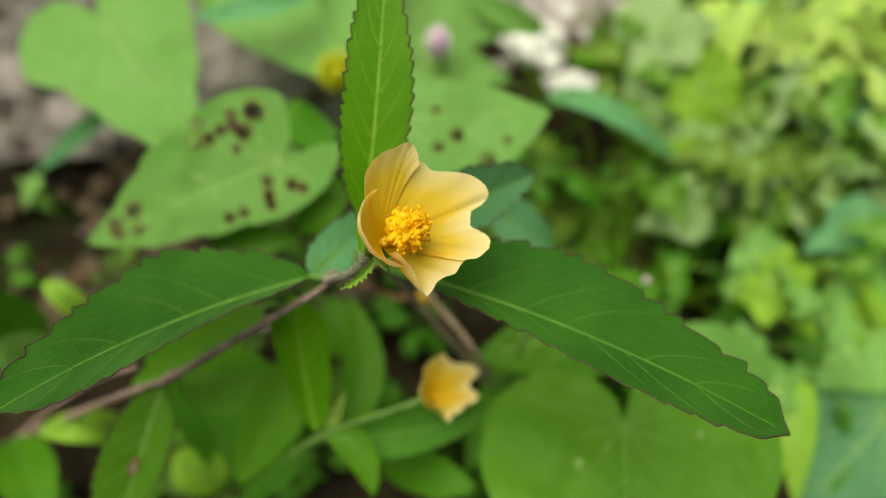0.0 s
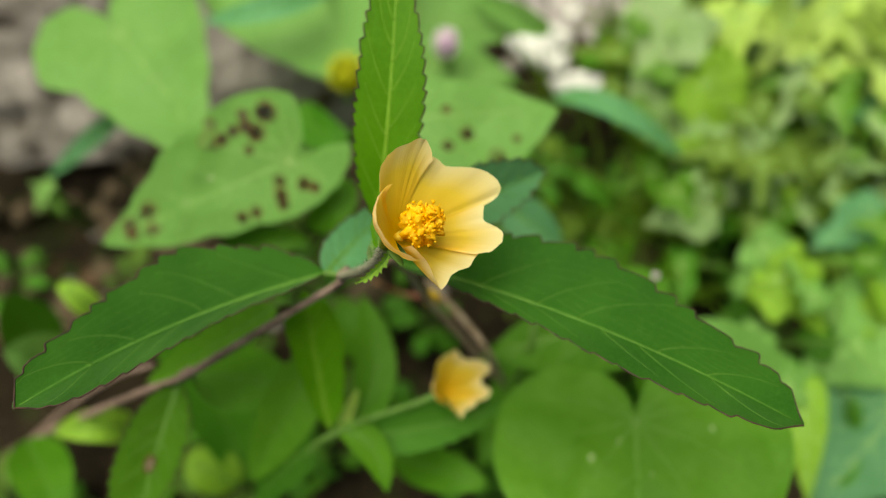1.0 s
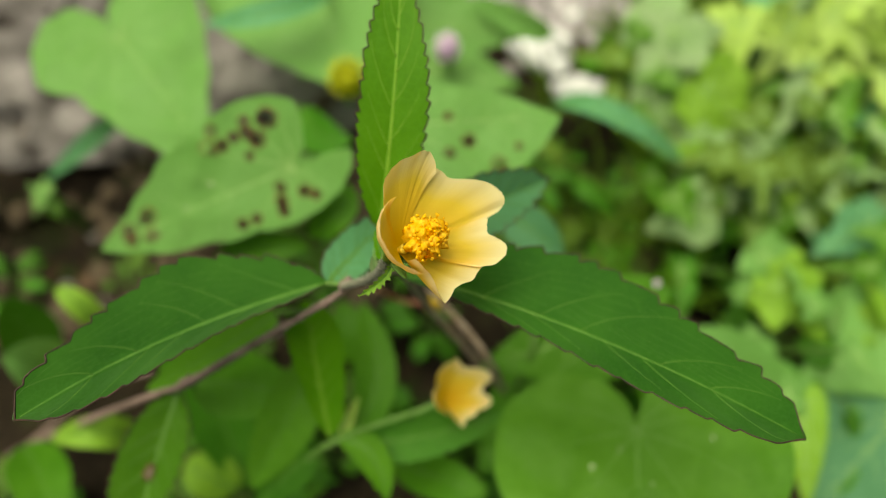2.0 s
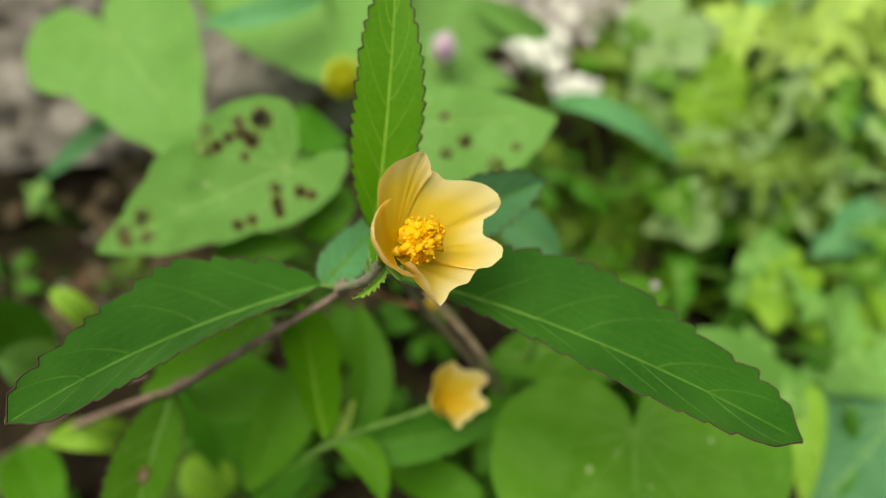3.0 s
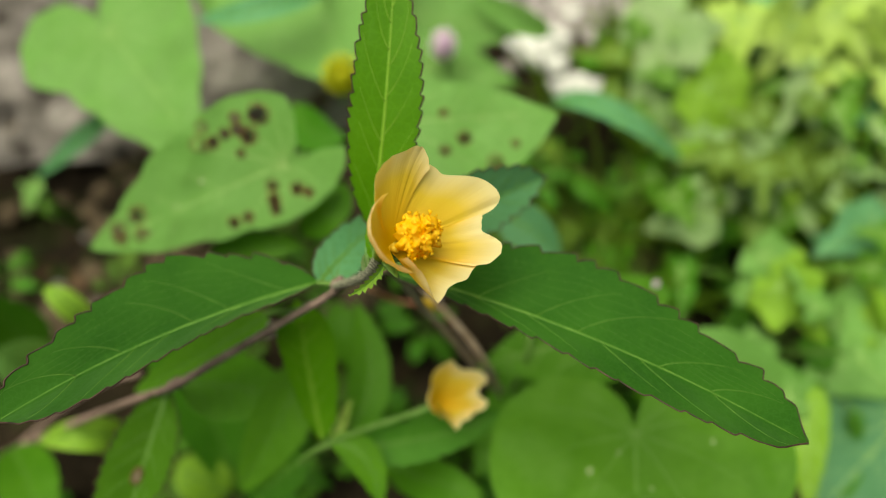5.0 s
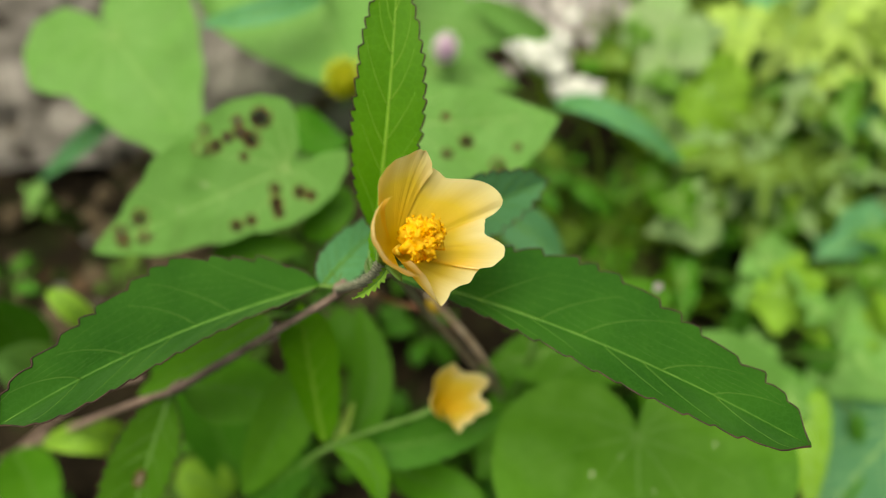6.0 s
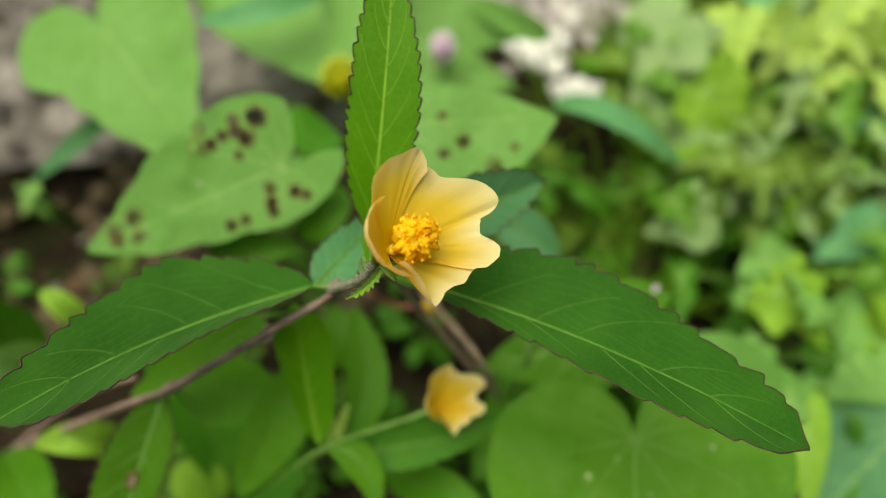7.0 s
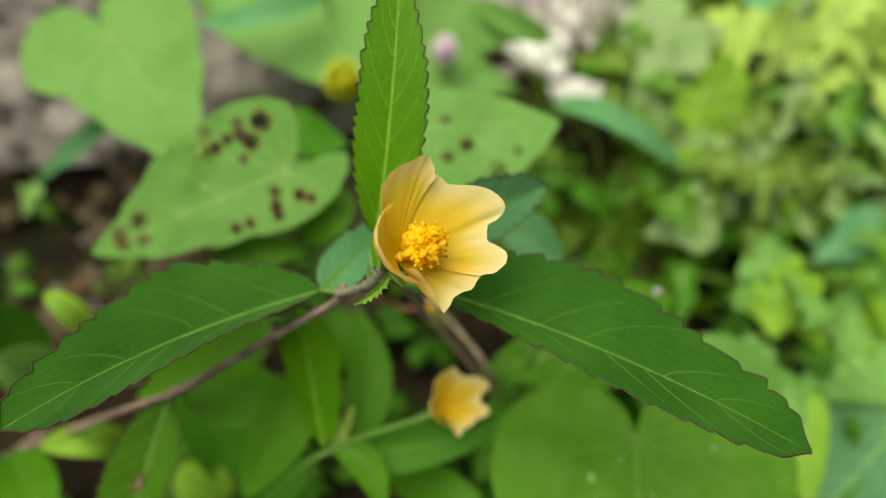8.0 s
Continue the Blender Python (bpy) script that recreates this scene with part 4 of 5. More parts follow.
lobed_weed("low weed with broad pale lobed leaves", 0.0865, 0.1442,
           ((0.0848, 0.1338, 0.0366), (0.0687, 0.1073, 0.0259), (-0.24, -0.24, 0.85), 1.00, 0.35, PALE),
           ((0.0782, 0.1448, 0.0351), (0.0956, 0.1278, 0.0327), (0.03, -0.40, 0.85), 0.90, 0.30, PALE),
           ((0.0967, 0.1300, 0.0238), (0.0778, 0.1092, 0.0198), (0.01, -0.58, 0.85), 0.80, 0.30, HEART_MID))
lobed_weed("weed with lobed lime-yellow leaves", 0.1262, 0.1431,
           ((0.1082, 0.1338, 0.0410), (0.1041, 0.1124, 0.0310), (-0.30, -0.55, 0.85), 1.00, 0.40, LIME),
           ((0.1257, 0.1305, 0.0417), (0.1155, 0.1120, 0.0331), (0.23, -0.53, 0.85), 1.00, 0.40, LIME),
           ((0.1318, 0.1277, 0.0360), (0.1396, 0.1086, 0.0303), (0.09, -0.08, 0.85), 0.90, 0.45, LIME),
           ((0.1453, 0.1385, 0.0388), (0.1602, 0.1219, 0.0288), (-0.07, -0.06, 0.85), 1.00, 0.40, LIME),
           ((0.1200, 0.1452, 0.0375), (0.0999, 0.1272, 0.0350), (0.25, -0.44, 0.85), 0.90, 0.40, LIME))
lobed_weed("weed with lobed lime-yellow leaves", 0.1427, 0.1574,
           ((0.1507, 0.1476, 0.0408), (0.1339, 0.1315, 0.0377), (-0.27, -0.43, 0.85), 0.90, 0.40, LIME),
           ((0.1603, 0.1452, 0.0375), (0.1711, 0.1296, 0.0243), (-0.22, -0.28, 0.85), 0.90, 0.40, LIME),
           ((0.1433, 0.1560, 0.0381), (0.1340, 0.1444, 0.0295), (-0.09, -0.30, 0.85), 0.90, 0.30, PALE),
           ((0.1164, 0.1487, 0.0480), (0.1211, 0.1292, 0.0445), (-0.31, -0.49, 0.85), 0.80, 0.10, BLUE))
lobed_weed("weed with one broad yellow-green leaf", 0.1183, 0.1208,
           ((0.0951, 0.1102, 0.0322), (0.1146, 0.0945, 0.0210), (-0.05, -0.43, 0.85), 0.95, 0.12, LIME_DEEP),
           ((0.1184, 0.1143, 0.0165), (0.1412, 0.1017, 0.0082), (-0.03, -0.44, 0.85), 0.80, 0.30, OLIVE),
           ((0.1416, 0.1141, 0.0131), (0.1688, 0.1050, 0.0032), (0.14, -0.47, 0.85), 0.70, 0.30, OLIVE))
lobed_weed("low weed with deeply lobed pale grey-green leaves", 0.0944, 0.0954,
           ((0.0827, 0.1073, 0.0243), (0.0781, 0.0885, 0.0132), (0.02, -0.12, 0.85), 0.75, 0.45, PALE),
           ((0.0941, 0.0926, 0.0240), (0.0832, 0.0780, 0.0126), (-0.15, -0.06, 0.85), 0.90, 0.45, PALE),
           ((0.1073, 0.0898, 0.0227), (0.1015, 0.0665, 0.0167), (-0.06, -0.18, 0.85), 0.85, 0.45, PALE),
           ((0.0909, 0.0667, 0.0186), (0.0708, 0.0586, 0.0191), (-0.01, -0.58, 0.85), 1.00, 0.14, PALE),
           ((0.0910, 0.0890, 0.0124), (0.0783, 0.0791, 0.0041), (0.19, -0.28, 0.85), 0.80, 0.45, PALE),
           ((0.1007, 0.0788, 0.0132), (0.1159, 0.0646, -0.0003), (-0.13, -0.22, 0.85), 0.85, 0.40, PALE))
lobed_weed("low weed with lobed grey-green leaves", 0.1260, 0.0916,
           ((0.1182, 0.0978, 0.0198), (0.1182, 0.0819, 0.0099), (0.06, -0.35, 0.85), 0.80, 0.45, PALE),
           ((0.1127, 0.0767, 0.0210), (0.1266, 0.0656, 0.0095), (0.31, -0.34, 0.85), 0.90, 0.40, PALE),
           ((0.1267, 0.0872, 0.0193), (0.1397, 0.0729, 0.0090), (-0.31, -0.21, 0.85), 0.85, 0.45, OLIVE),
           ((0.1226, 0.0685, 0.0106), (0.1094, 0.0586, 0.0026), (0.35, -0.15, 0.85), 0.80, 0.40, HEART_MID),
           ((0.1370, 0.0972, 0.0151), (0.1485, 0.0846, 0.0115), (-0.08, -0.23, 0.85), 0.80, 0.40, PALE),
           ((0.1391, 0.0742, 0.0088), (0.1544, 0.0659, 0.0112), (-0.03, -0.51, 0.85), 0.80, 0.40, LIME_DEEP))
lobed_weed("weed with broad blue-green leaves", 0.1602, 0.0818,
           ((0.1496, 0.0590, 0.0205), (0.1268, 0.0493, 0.0208), (-0.31, -0.18, 0.85), 0.80, 0.15, BLUE),
           ((0.1724, 0.1101, 0.0168), (0.1527, 0.1044, 0.0187), (-0.18, -0.38, 0.85), 0.70, 0.10, BLUE),
           ((0.1586, 0.0522, 0.0118), (0.1442, 0.0455, 0.0018), (-0.29, -0.35, 0.85), 0.80, 0.20, HEART))
lobed_weed("low weed with lobed yellow-green leaves", 0.1280, 0.0560,
           ((0.1074, 0.0470, 0.0226), (0.1234, 0.0329, 0.0182), (0.10, -0.35, 0.85), 0.80, 0.25, HEART),
           ((0.1089, 0.0349, 0.0258), (0.1265, 0.0172, 0.0198), (-0.05, -0.20, 0.90), 0.95, 0.35, LIME_DEEP),
           ((0.0825, 0.0461, 0.0134), (0.0815, 0.0256, 0.0104), (0.24, -0.30, 0.85), 0.50, 0.10, DEEP),
           ((0.1447, 0.0450, 0.0085), (0.1297, 0.0496, 0.0128), (-0.20, -0.40, 0.85), 0.80, 0.30, OLIVE))

lobed_weed("tiny pale green sprig on the damp soil", -0.1508, 0.0816,
           ((-0.1487, 0.0759, 0.0163), (-0.1537, 0.0786, 0.0197), (0.20, -0.40, 0.90), 0.80, 0.30, HEART),
           ((-0.1498, 0.0741, 0.0154), (-0.1528, 0.0685, 0.0128), (-0.20, -0.30, 0.90), 0.80, 0.35, HEART),
           ((-0.1468, 0.0732, 0.0128), (-0.1439, 0.0694, 0.0066), (0.10, -0.20, 0.90), 0.70, 0.30, HEART_MID),
           ((-0.1467, 0.0764, 0.0176), (-0.1494, 0.0820, 0.0191), (0.00, -0.50, 0.90), 0.80, 0.30, HEART))

WEEDS = random.Random(23)
for k in range(40):
    x, y = WEEDS.uniform(0.085, 0.22), WEEDS.uniform(-0.01, 0.20)
    if k > 25:
        x, y = 0.075 + 0.6 * (x - 0.085), 0.05 + 0.35 * (y + 0.01)
    if math.hypot(x - 0.09, y - 0.045) < 0.03 or math.hypot(x - 0.107, y - 0.053) < 0.02:
        continue
    sorts = (LIME, LIME, LIME_DEEP, PALE) if x + y > 0.26 else (PALE, PALE, OLIVE, HEART_MID) if y > 0.04 else (HEART, BLUE, PALE, HEART_MID)
    sort = WEEDS.choice(sorts)
    leaves = []
    for n in range(5):
        t, r, z = n * 1.257 + WEEDS.uniform(-0.5, 0.5), WEEDS.uniform(0.004, 0.018), WEEDS.uniform(0.010, 0.036)
        hub = (x + r * math.cos(t), y + r * math.sin(t), z)
        reach = WEEDS.uniform(0.009, 0.021)
        t += WEEDS.uniform(-0.8, 0.8)
        tip = (hub[0] + reach * math.cos(t), hub[1] + reach * math.sin(t), max(0.006, z + WEEDS.uniform(-0.6, 0.2) * reach))
        leaves.append((hub, tip, (WEEDS.uniform(-0.6, 0.6), WEEDS.uniform(-0.7, 0.3), 0.85), WEEDS.uniform(0.5, 0.95), WEEDS.uniform(0.3, 0.65), sort))
    words = {LIME: "lime-yellow", LIME_DEEP: "yellow-green", PALE: "grey-green", OLIVE: "olive", HEART_MID: "mid-green", HEART: "pale green", BLUE: "blue-green"}[sort]
    lobed_weed("small low weed with deeply lobed %s leaves" % words, x, y, *leaves)

weed = thing("strap_leaved_weed", (0.0410, 0.1264, -0.0000), "weed with a narrow arching blue-green leaf", "weed", "strap-leaved weeds")
stalk("stem", weed, [(0.0381, 0.1019, 0.0350), (0.0417, 0.1293, -0.0040)], 0.0008, 0.0010, GREEN_STEM)
leaf(weed, (0.0381, 0.1019, 0.0350), (0.0564, 0.0894, 0.0457), (0.0859, 0.0811, 0.0253), (0.05, -0.30, 0.95), 0.0040, 0.0040, BLUE, fold=12, cols=4, ribs=5)

weed = thing("strap_leaved_weed", (-0.0488, 0.1814, -0.0000), "weed with a narrow arching blue-green leaf", "weed", "strap-leaved weeds")
stalk("stem", weed, [(-0.0384, 0.1184, 0.0703), (-0.0496, 0.1853, -0.0040)], 0.0008, 0.0010, GREEN_STEM)
leaf(weed, (-0.0384, 0.1184, 0.0703), (-0.0555, 0.1062, 0.0756), (-0.0777, 0.1081, 0.0688), (0.05, -0.30, 0.95), 0.0041, 0.0041, BLUE, fold=12, cols=4, ribs=5)

weed = thing("strap_leaved_weed", (-0.1348, 0.1208, 0.0000), "weed with a narrow arching blue-green leaf", "weed", "strap-leaved weeds")
stalk("stem", weed, [(-0.1174, 0.0983, 0.0333), (-0.1371, 0.1236, -0.0040)], 0.0008, 0.0010, GREEN_STEM)
leaf(weed, (-0.1174, 0.0983, 0.0333), (-0.1258, 0.0873, 0.0337), (-0.1471, 0.0801, 0.0193), (0.05, -0.30, 0.95), 0.0038, 0.0038, BLUE, fold=12, cols=4, ribs=5)

weed = thing("seedling", (-0.1224, 0.0270, 0.0000), "single yellow-green leaf of a seedling on the soil", "seedling", "seedlings")
stalk("stem", weed, [(-0.1069, 0.0177, 0.0344), (-0.1244, 0.0282, -0.0040)], 0.0006, 0.0009, GREEN_STEM)
leaf(weed, (-0.1069, 0.0177, 0.0344), (-0.1098, 0.0216, 0.0461), (-0.1172, 0.0260, 0.0482), (0.60, -0.41, 0.69), 0.0039, 0.0039, LIME_DEEP, fold=12, cols=4, ribs=5)

weed = thing("seedling", (-0.0635, -0.0295, 0.0000), "single yellow-green leaf of a seedling on the soil", "seedling", "seedlings")
stalk("stem", weed, [(-0.0688, -0.0274, 0.0056), (-0.0635, -0.0295, -0.0040)], 0.0006, 0.0009, GREEN_STEM)
leaf(weed, (-0.0688, -0.0274, 0.0056), (-0.0758, -0.0231, 0.0120), (-0.0841, -0.0210, 0.0130), (0.1, -0.2, 0.97), 0.0072, 0.0072, LIME_DEEP, fold=3, cols=4, ribs=5, point=0.9)

weed = thing("seedling", (-0.1016, -0.0100, -0.0000), "single yellow-green leaf of a seedling on the soil", "seedling", "seedlings")
stalk("stem", weed, [(-0.0949, -0.0133, 0.0199), (-0.1033, -0.0094, -0.0040)], 0.0006, 0.0009, GREEN_STEM)
leaf(weed, (-0.0949, -0.0133, 0.0199), (-0.1011, -0.0137, 0.0362), (-0.1154, -0.0159, 0.0352), (0.61, -0.14, 0.78), 0.0050, 0.0050, LIME_DEEP, fold=12, cols=4, ribs=5)

weed = thing("seedling", (-0.1321, 0.0088, 0.0000), "pale green leaf of a low seedling", "seedling", "seedlings")
stalk("stem", weed, [(-0.1245, 0.0046, 0.0172), (-0.1343, 0.0098, -0.0040)], 0.0006, 0.0009, GREEN_STEM)
leaf(weed, (-0.1245, 0.0046, 0.0172), (-0.1245, 0.0070, 0.0349), (-0.1298, 0.0058, 0.0453), (0.91, -0.37, 0.19), 0.0084, 0.0084, HEART, fold=12, cols=4, ribs=5)

weed = thing("seedling", (-0.1403, 0.0188, 0.0000), "dark green leaf of a low seedling", "seedling", "seedlings")
stalk("stem", weed, [(-0.1385, 0.0169, 0.0064), (-0.1427, 0.0199, -0.0040)], 0.0006, 0.0009, GREEN_STEM)
leaf(weed, (-0.1385, 0.0169, 0.0064), (-0.1401, 0.0224, 0.0200), (-0.1410, 0.0288, 0.0340), (0.71, -0.63, 0.33), 0.0092, 0.0092, DEEP, fold=12, cols=4, ribs=5)

weed = thing("seedling", (-0.0638, 0.1264, -0.0000), "dark green leaf of a low seedling", "seedling", "seedlings")
stalk("stem", weed, [(-0.0484, 0.0889, 0.0510), (-0.0648, 0.1293, -0.0040)], 0.0006, 0.0009, GREEN_STEM)
leaf(weed, (-0.0484, 0.0889, 0.0510), (-0.0410, 0.0749, 0.0555), (-0.0298, 0.0705, 0.0590), (-0.46, -0.09, 0.88), 0.0063, 0.0063, DEEP, fold=12, cols=4, ribs=5)

weed = thing("seedling", (-0.0394, 0.0889, -0.0000), "mid-green leaf of a low seedling", "seedling", "seedlings")
stalk("stem", weed, [(-0.0293, 0.0506, 0.0662), (-0.0401, 0.0912, -0.0040)], 0.0006, 0.0009, GREEN_STEM)
leaf(weed, (-0.0293, 0.0506, 0.0662), (-0.0325, 0.0410, 0.0673), (-0.0405, 0.0376, 0.0602), (0.13, -0.51, 0.85), 0.0056, 0.0056, HEART_DEEP, fold=12, cols=4, ribs=5)

weed = thing("seedling", (-0.0906, 0.0552, 0.0000), "mid-green leaf of a low seedling", "seedling", "seedlings")
stalk("stem", weed, [(-0.0710, 0.0344, 0.0476), (-0.0921, 0.0570, -0.0040)], 0.0006, 0.0009, GREEN_STEM)
leaf(weed, (-0.0710, 0.0344, 0.0476), (-0.0548, 0.0339, 0.0585), (-0.0405, 0.0347, 0.0588), (-0.30, -0.49, 0.82), 0.0048, 0.0048, HEART_DEEP, fold=12, cols=4, ribs=5)

weed = thing("seedling", (0.0186, 0.0764, 0.0000), "blue-green leaf of a low seedling", "seedling", "seedlings")
stalk("stem", weed, [(0.0157, 0.0457, 0.0584), (0.0189, 0.0786, -0.0040)], 0.0006, 0.0009, GREEN_STEM)
leaf(weed, (0.0157, 0.0457, 0.0584), (0.0233, 0.0390, 0.0608), (0.0328, 0.0318, 0.0575), (-0.23, -0.35, 0.91), 0.0064, 0.0064, BLUE, fold=12, cols=4, ribs=5)

weed = thing("seedling", (-0.0210, -0.0172, 0.0000), "mid-green leaf of a low seedling", "seedling", "seedlings")
stalk("stem", weed, [(-0.0178, -0.0196, 0.0170), (-0.0214, -0.0167, -0.0040)], 0.0006, 0.0009, GREEN_STEM)
leaf(weed, (-0.0178, -0.0196, 0.0170), (-0.0038, -0.0260, 0.0305), (0.0103, -0.0308, 0.0338), (-0.49, 0.07, 0.87), 0.0064, 0.0064, HEART_DEEP, fold=12, cols=4, ribs=5)

weed = thing("seedling", (-0.0640, -0.0277, 0.0000), "dark green leaf of a low seedling", "seedling", "seedlings")
stalk("stem", weed, [(-0.0653, -0.0263, 0.0028), (-0.0651, -0.0273, -0.0040)], 0.0006, 0.0009, GREEN_STEM)
leaf(weed, (-0.0653, -0.0263, 0.0028), (-0.0761, 0.0006, 0.0264), (-0.0873, 0.0072, 0.0405), (0.51, -0.47, 0.72), 0.0103, 0.0103, DEEP, fold=12, cols=4, ribs=5)

weed = thing("seedling", (0.0476, 0.0889, -0.0000), "dark green leaf of a low seedling", "seedling", "seedlings")
stalk("stem", weed, [(0.0441, 0.0732, 0.0271), (0.0483, 0.0912, -0.0040)], 0.0006, 0.0009, GREEN_STEM)
leaf(weed, (0.0441, 0.0732, 0.0271), (0.0490, 0.0681, 0.0302), (0.0588, 0.0626, 0.0222), (-0.11, -0.55, 0.83), 0.0031, 0.0031, DEEP, fold=12, cols=4, ribs=5)

weed = thing("seedling", (-0.0252, 0.0148, 0.0000), "mid-green leaf of a low seedling", "seedling", "seedlings")
stalk("stem", weed, [(-0.0256, 0.0152, 0.0056), (-0.0256, 0.0158, -0.0040)], 0.0006, 0.0009, GREEN_STEM)
leaf(weed, (-0.0256, 0.0152, 0.0056), (-0.0326, 0.0223, 0.0144), (-0.0371, 0.0343, 0.0145), (0.16, -0.34, 0.93), 0.0075, 0.0075, HEART_DEEP, fold=12, cols=4, ribs=5)

weed = thing("seedling", (-0.0716, 0.0354, -0.0000), "dark green leaf of a low seedling", "seedling", "seedlings")
stalk("stem", weed, [(-0.0682, 0.0291, 0.0176), (-0.0727, 0.0368, -0.0040)], 0.0006, 0.0009, GREEN_STEM)
leaf(weed, (-0.0682, 0.0291, 0.0176), (-0.0796, 0.0324, 0.0247), (-0.0963, 0.0359, 0.0208), (0.04, -0.28, 0.96), 0.0062, 0.0062, DEEP, fold=12, cols=4, ribs=5)

weed = thing("seedling", (0.0492, 0.1621, 0.0000), "pale green leaf of a low seedling", "seedling", "seedlings")
stalk("stem", weed, [(0.0388, 0.1270, 0.0412), (0.0500, 0.1657, -0.0040)], 0.0006, 0.0009, GREEN_STEM)
leaf(weed, (0.0388, 0.1270, 0.0412), (0.0241, 0.1290, 0.0476), (0.0102, 0.1362, 0.0510), (0.01, -0.72, 0.70), 0.0048, 0.0048, HEART, fold=12, cols=4, ribs=5)

weed = thing("seedling", (0.0628, 0.0069, 0.0000), "mid-green leaf of a low seedling", "seedling", "seedlings")
stalk("stem", weed, [(0.0549, -0.0017, 0.0363), (0.0638, 0.0078, -0.0040)], 0.0006, 0.0009, GREEN_STEM)
leaf(weed, (0.0549, -0.0017, 0.0363), (0.0615, -0.0029, 0.0413), (0.0743, -0.0058, 0.0399), (-0.23, -0.23, 0.95), 0.0054, 0.0054, HEART_DEEP, fold=12, cols=4, ribs=5)

bud_thing = thing("flower_bud", (-0.0038, 0.0322, -0.0000), "small yellow flower bud on a thin green stalk", "flower")
stalk("stem", bud_thing, [(-0.0045, 0.0179, 0.0510), (-0.0040, 0.0199, 0.0409), (-0.0039, 0.0336, -0.0040)], 0.0005, 0.0006, GREEN_STEM)
bud(bud_thing, (-0.0048, 0.0187, 0.0525))

yellow_head = thing("yellow_flower_head", (-0.0366, 0.1408, 0.0000), "small yellow flower head on a thin green stalk", "flower")
stalk("stem", yellow_head, [(-0.0326, 0.0922, 0.0569), (-0.0329, 0.0909, 0.0497), (-0.0372, 0.1440, -0.0040)], 0.0005, 0.0008, GREEN_STEM)
flower_head(yellow_head, (-0.0323, 0.0929, 0.0595), 0.0068, 0.0075, YELLOW, "crowded yellow-green florets")

pink = thing("pink_flower_spike", (0.0014, 0.1379, -0.0000), "small pink and white flower head on a thin stalk", "flower")
stalk("stem", pink, [(0.0000, 0.1075, 0.0508), (0.0008, 0.1062, 0.0480), (0.0014, 0.1410, -0.0040)], 0.0005, 0.0007, GREEN_STEM)
flower_head(pink, (-0.0002, 0.1106, 0.0534), 0.0048, 0.0085, PINK, "pink and pale lilac florets")

pink = thing("pink_flower_spike", (0.0790, 0.0429, -0.0000), "tiny lilac flower head among the leaves", "flower")
stalk("stem", pink, [(0.0599, 0.0231, 0.0534), (0.0803, 0.0445, -0.0040)], 0.0004, 0.0006, GREEN_STEM)
flower_head(pink, (0.0599, 0.0243, 0.0540), 0.0011, 0.0014, PINK, "pale lilac florets")
stone((0.0521, 0.1776, 0.0040), (0.0091, 0.0065, 0.0048), WHITE, "pale weathered stone half-sunk in the soil", 995)
stone((0.0597, 0.1792, 0.0040), (0.0078, 0.0052, 0.0048), WHITE, "pale weathered stone half-sunk in the soil", 1025)
stone((0.0529, 0.1711, 0.0040), (0.0065, 0.0052, 0.0036), WHITE, "pale weathered stone half-sunk in the soil", 1000)
stone((0.0364, 0.1586, 0.0040), (0.0065, 0.0052, 0.0048), WHITE, "pale weathered stone half-sunk in the soil", 935)
stone((0.0433, 0.1540, 0.0040), (0.0091, 0.0065, 0.0048), WHITE, "pale weathered stone half-sunk in the soil", 965)
stone((0.0381, 0.1465, 0.0040), (0.0078, 0.0078, 0.0048), WHITE, "pale weathered stone half-sunk in the soil", 945)
stone((0.0449, 0.1420, 0.0040), (0.0065, 0.0052, 0.0036), WHITE, "pale weathered stone half-sunk in the soil", 975)
stone((0.0312, 0.1510, 0.0040), (0.0052, 0.0052, 0.0036), WHITE, "pale weathered stone half-sunk in the soil", 915)
stone((0.0536, 0.1325, 0.0040), (0.0104, 0.0055, 0.0048), WHITE, "pale weathered stone half-sunk in the soil", 1015)
stone((0.0627, 0.1305, 0.0040), (0.0078, 0.0052, 0.0048), WHITE, "pale weathered stone half-sunk in the soil", 1055)
stone((0.0293, 0.1617, 0.0040), (0.0052, 0.0052, 0.0036), WHITE, "pale weathered stone half-sunk in the soil", 905)


# ---- low growth and litter on the soil ----
def seedling_clump(place, leaves, spread, rise, material, label, seed, grain=0.019):
    """A low rosette of small stalked leaves."""
    rnd = random.Random(seed)
    x, y = place
    ob = thing("weed_clump", (x, y, ground_height(x, y)), label, "weed", "weed clumps")
    root = ob.location.copy()
    for k in range(leaves):
        t = k * 2.399 + rnd.uniform(-0.4, 0.4)
        reach = spread * rnd.uniform(0.25, 1.0)
        high = rise * rnd.uniform(0.55, 1.1) * (1.1 - 0.5 * reach / spread)
        d = Vector((math.cos(t), math.sin(t), 0))
        base = root + d * (reach * 0.55) + Vector((0, 0, high * 0.9))
        size = rnd.uniform(0.45, 1.25) * grain
        tip = base + d * size + Vector((0, 0, rnd.uniform(-0.4, 0.15) * size))
        mid = base.lerp(tip, 0.5) + Vector((0, 0, 0.12 * size))
        stalk("petiole", ob, [root - Vector((0, 0, 0.003)), root.lerp(base, 0.55) + Vector((0, 0, 0.1 * high)), base], 0.0005, 0.0004, GREEN_STEM, steps=4)
        tilt = Vector((rnd.uniform(-0.5, 0.5), rnd.uniform(-0.5, 0.4), 1)).normalized()
        wide = size * rnd.uniform(0.16, 0.34)
        leaf(ob, base, mid, tip, tilt, wide, wide, material, None, "", 14, 0.42, 5, 0.0012, 0.002, 0.1, 4, 20, 3, False, 0.0003, rnd.random() * 9)
    return ob


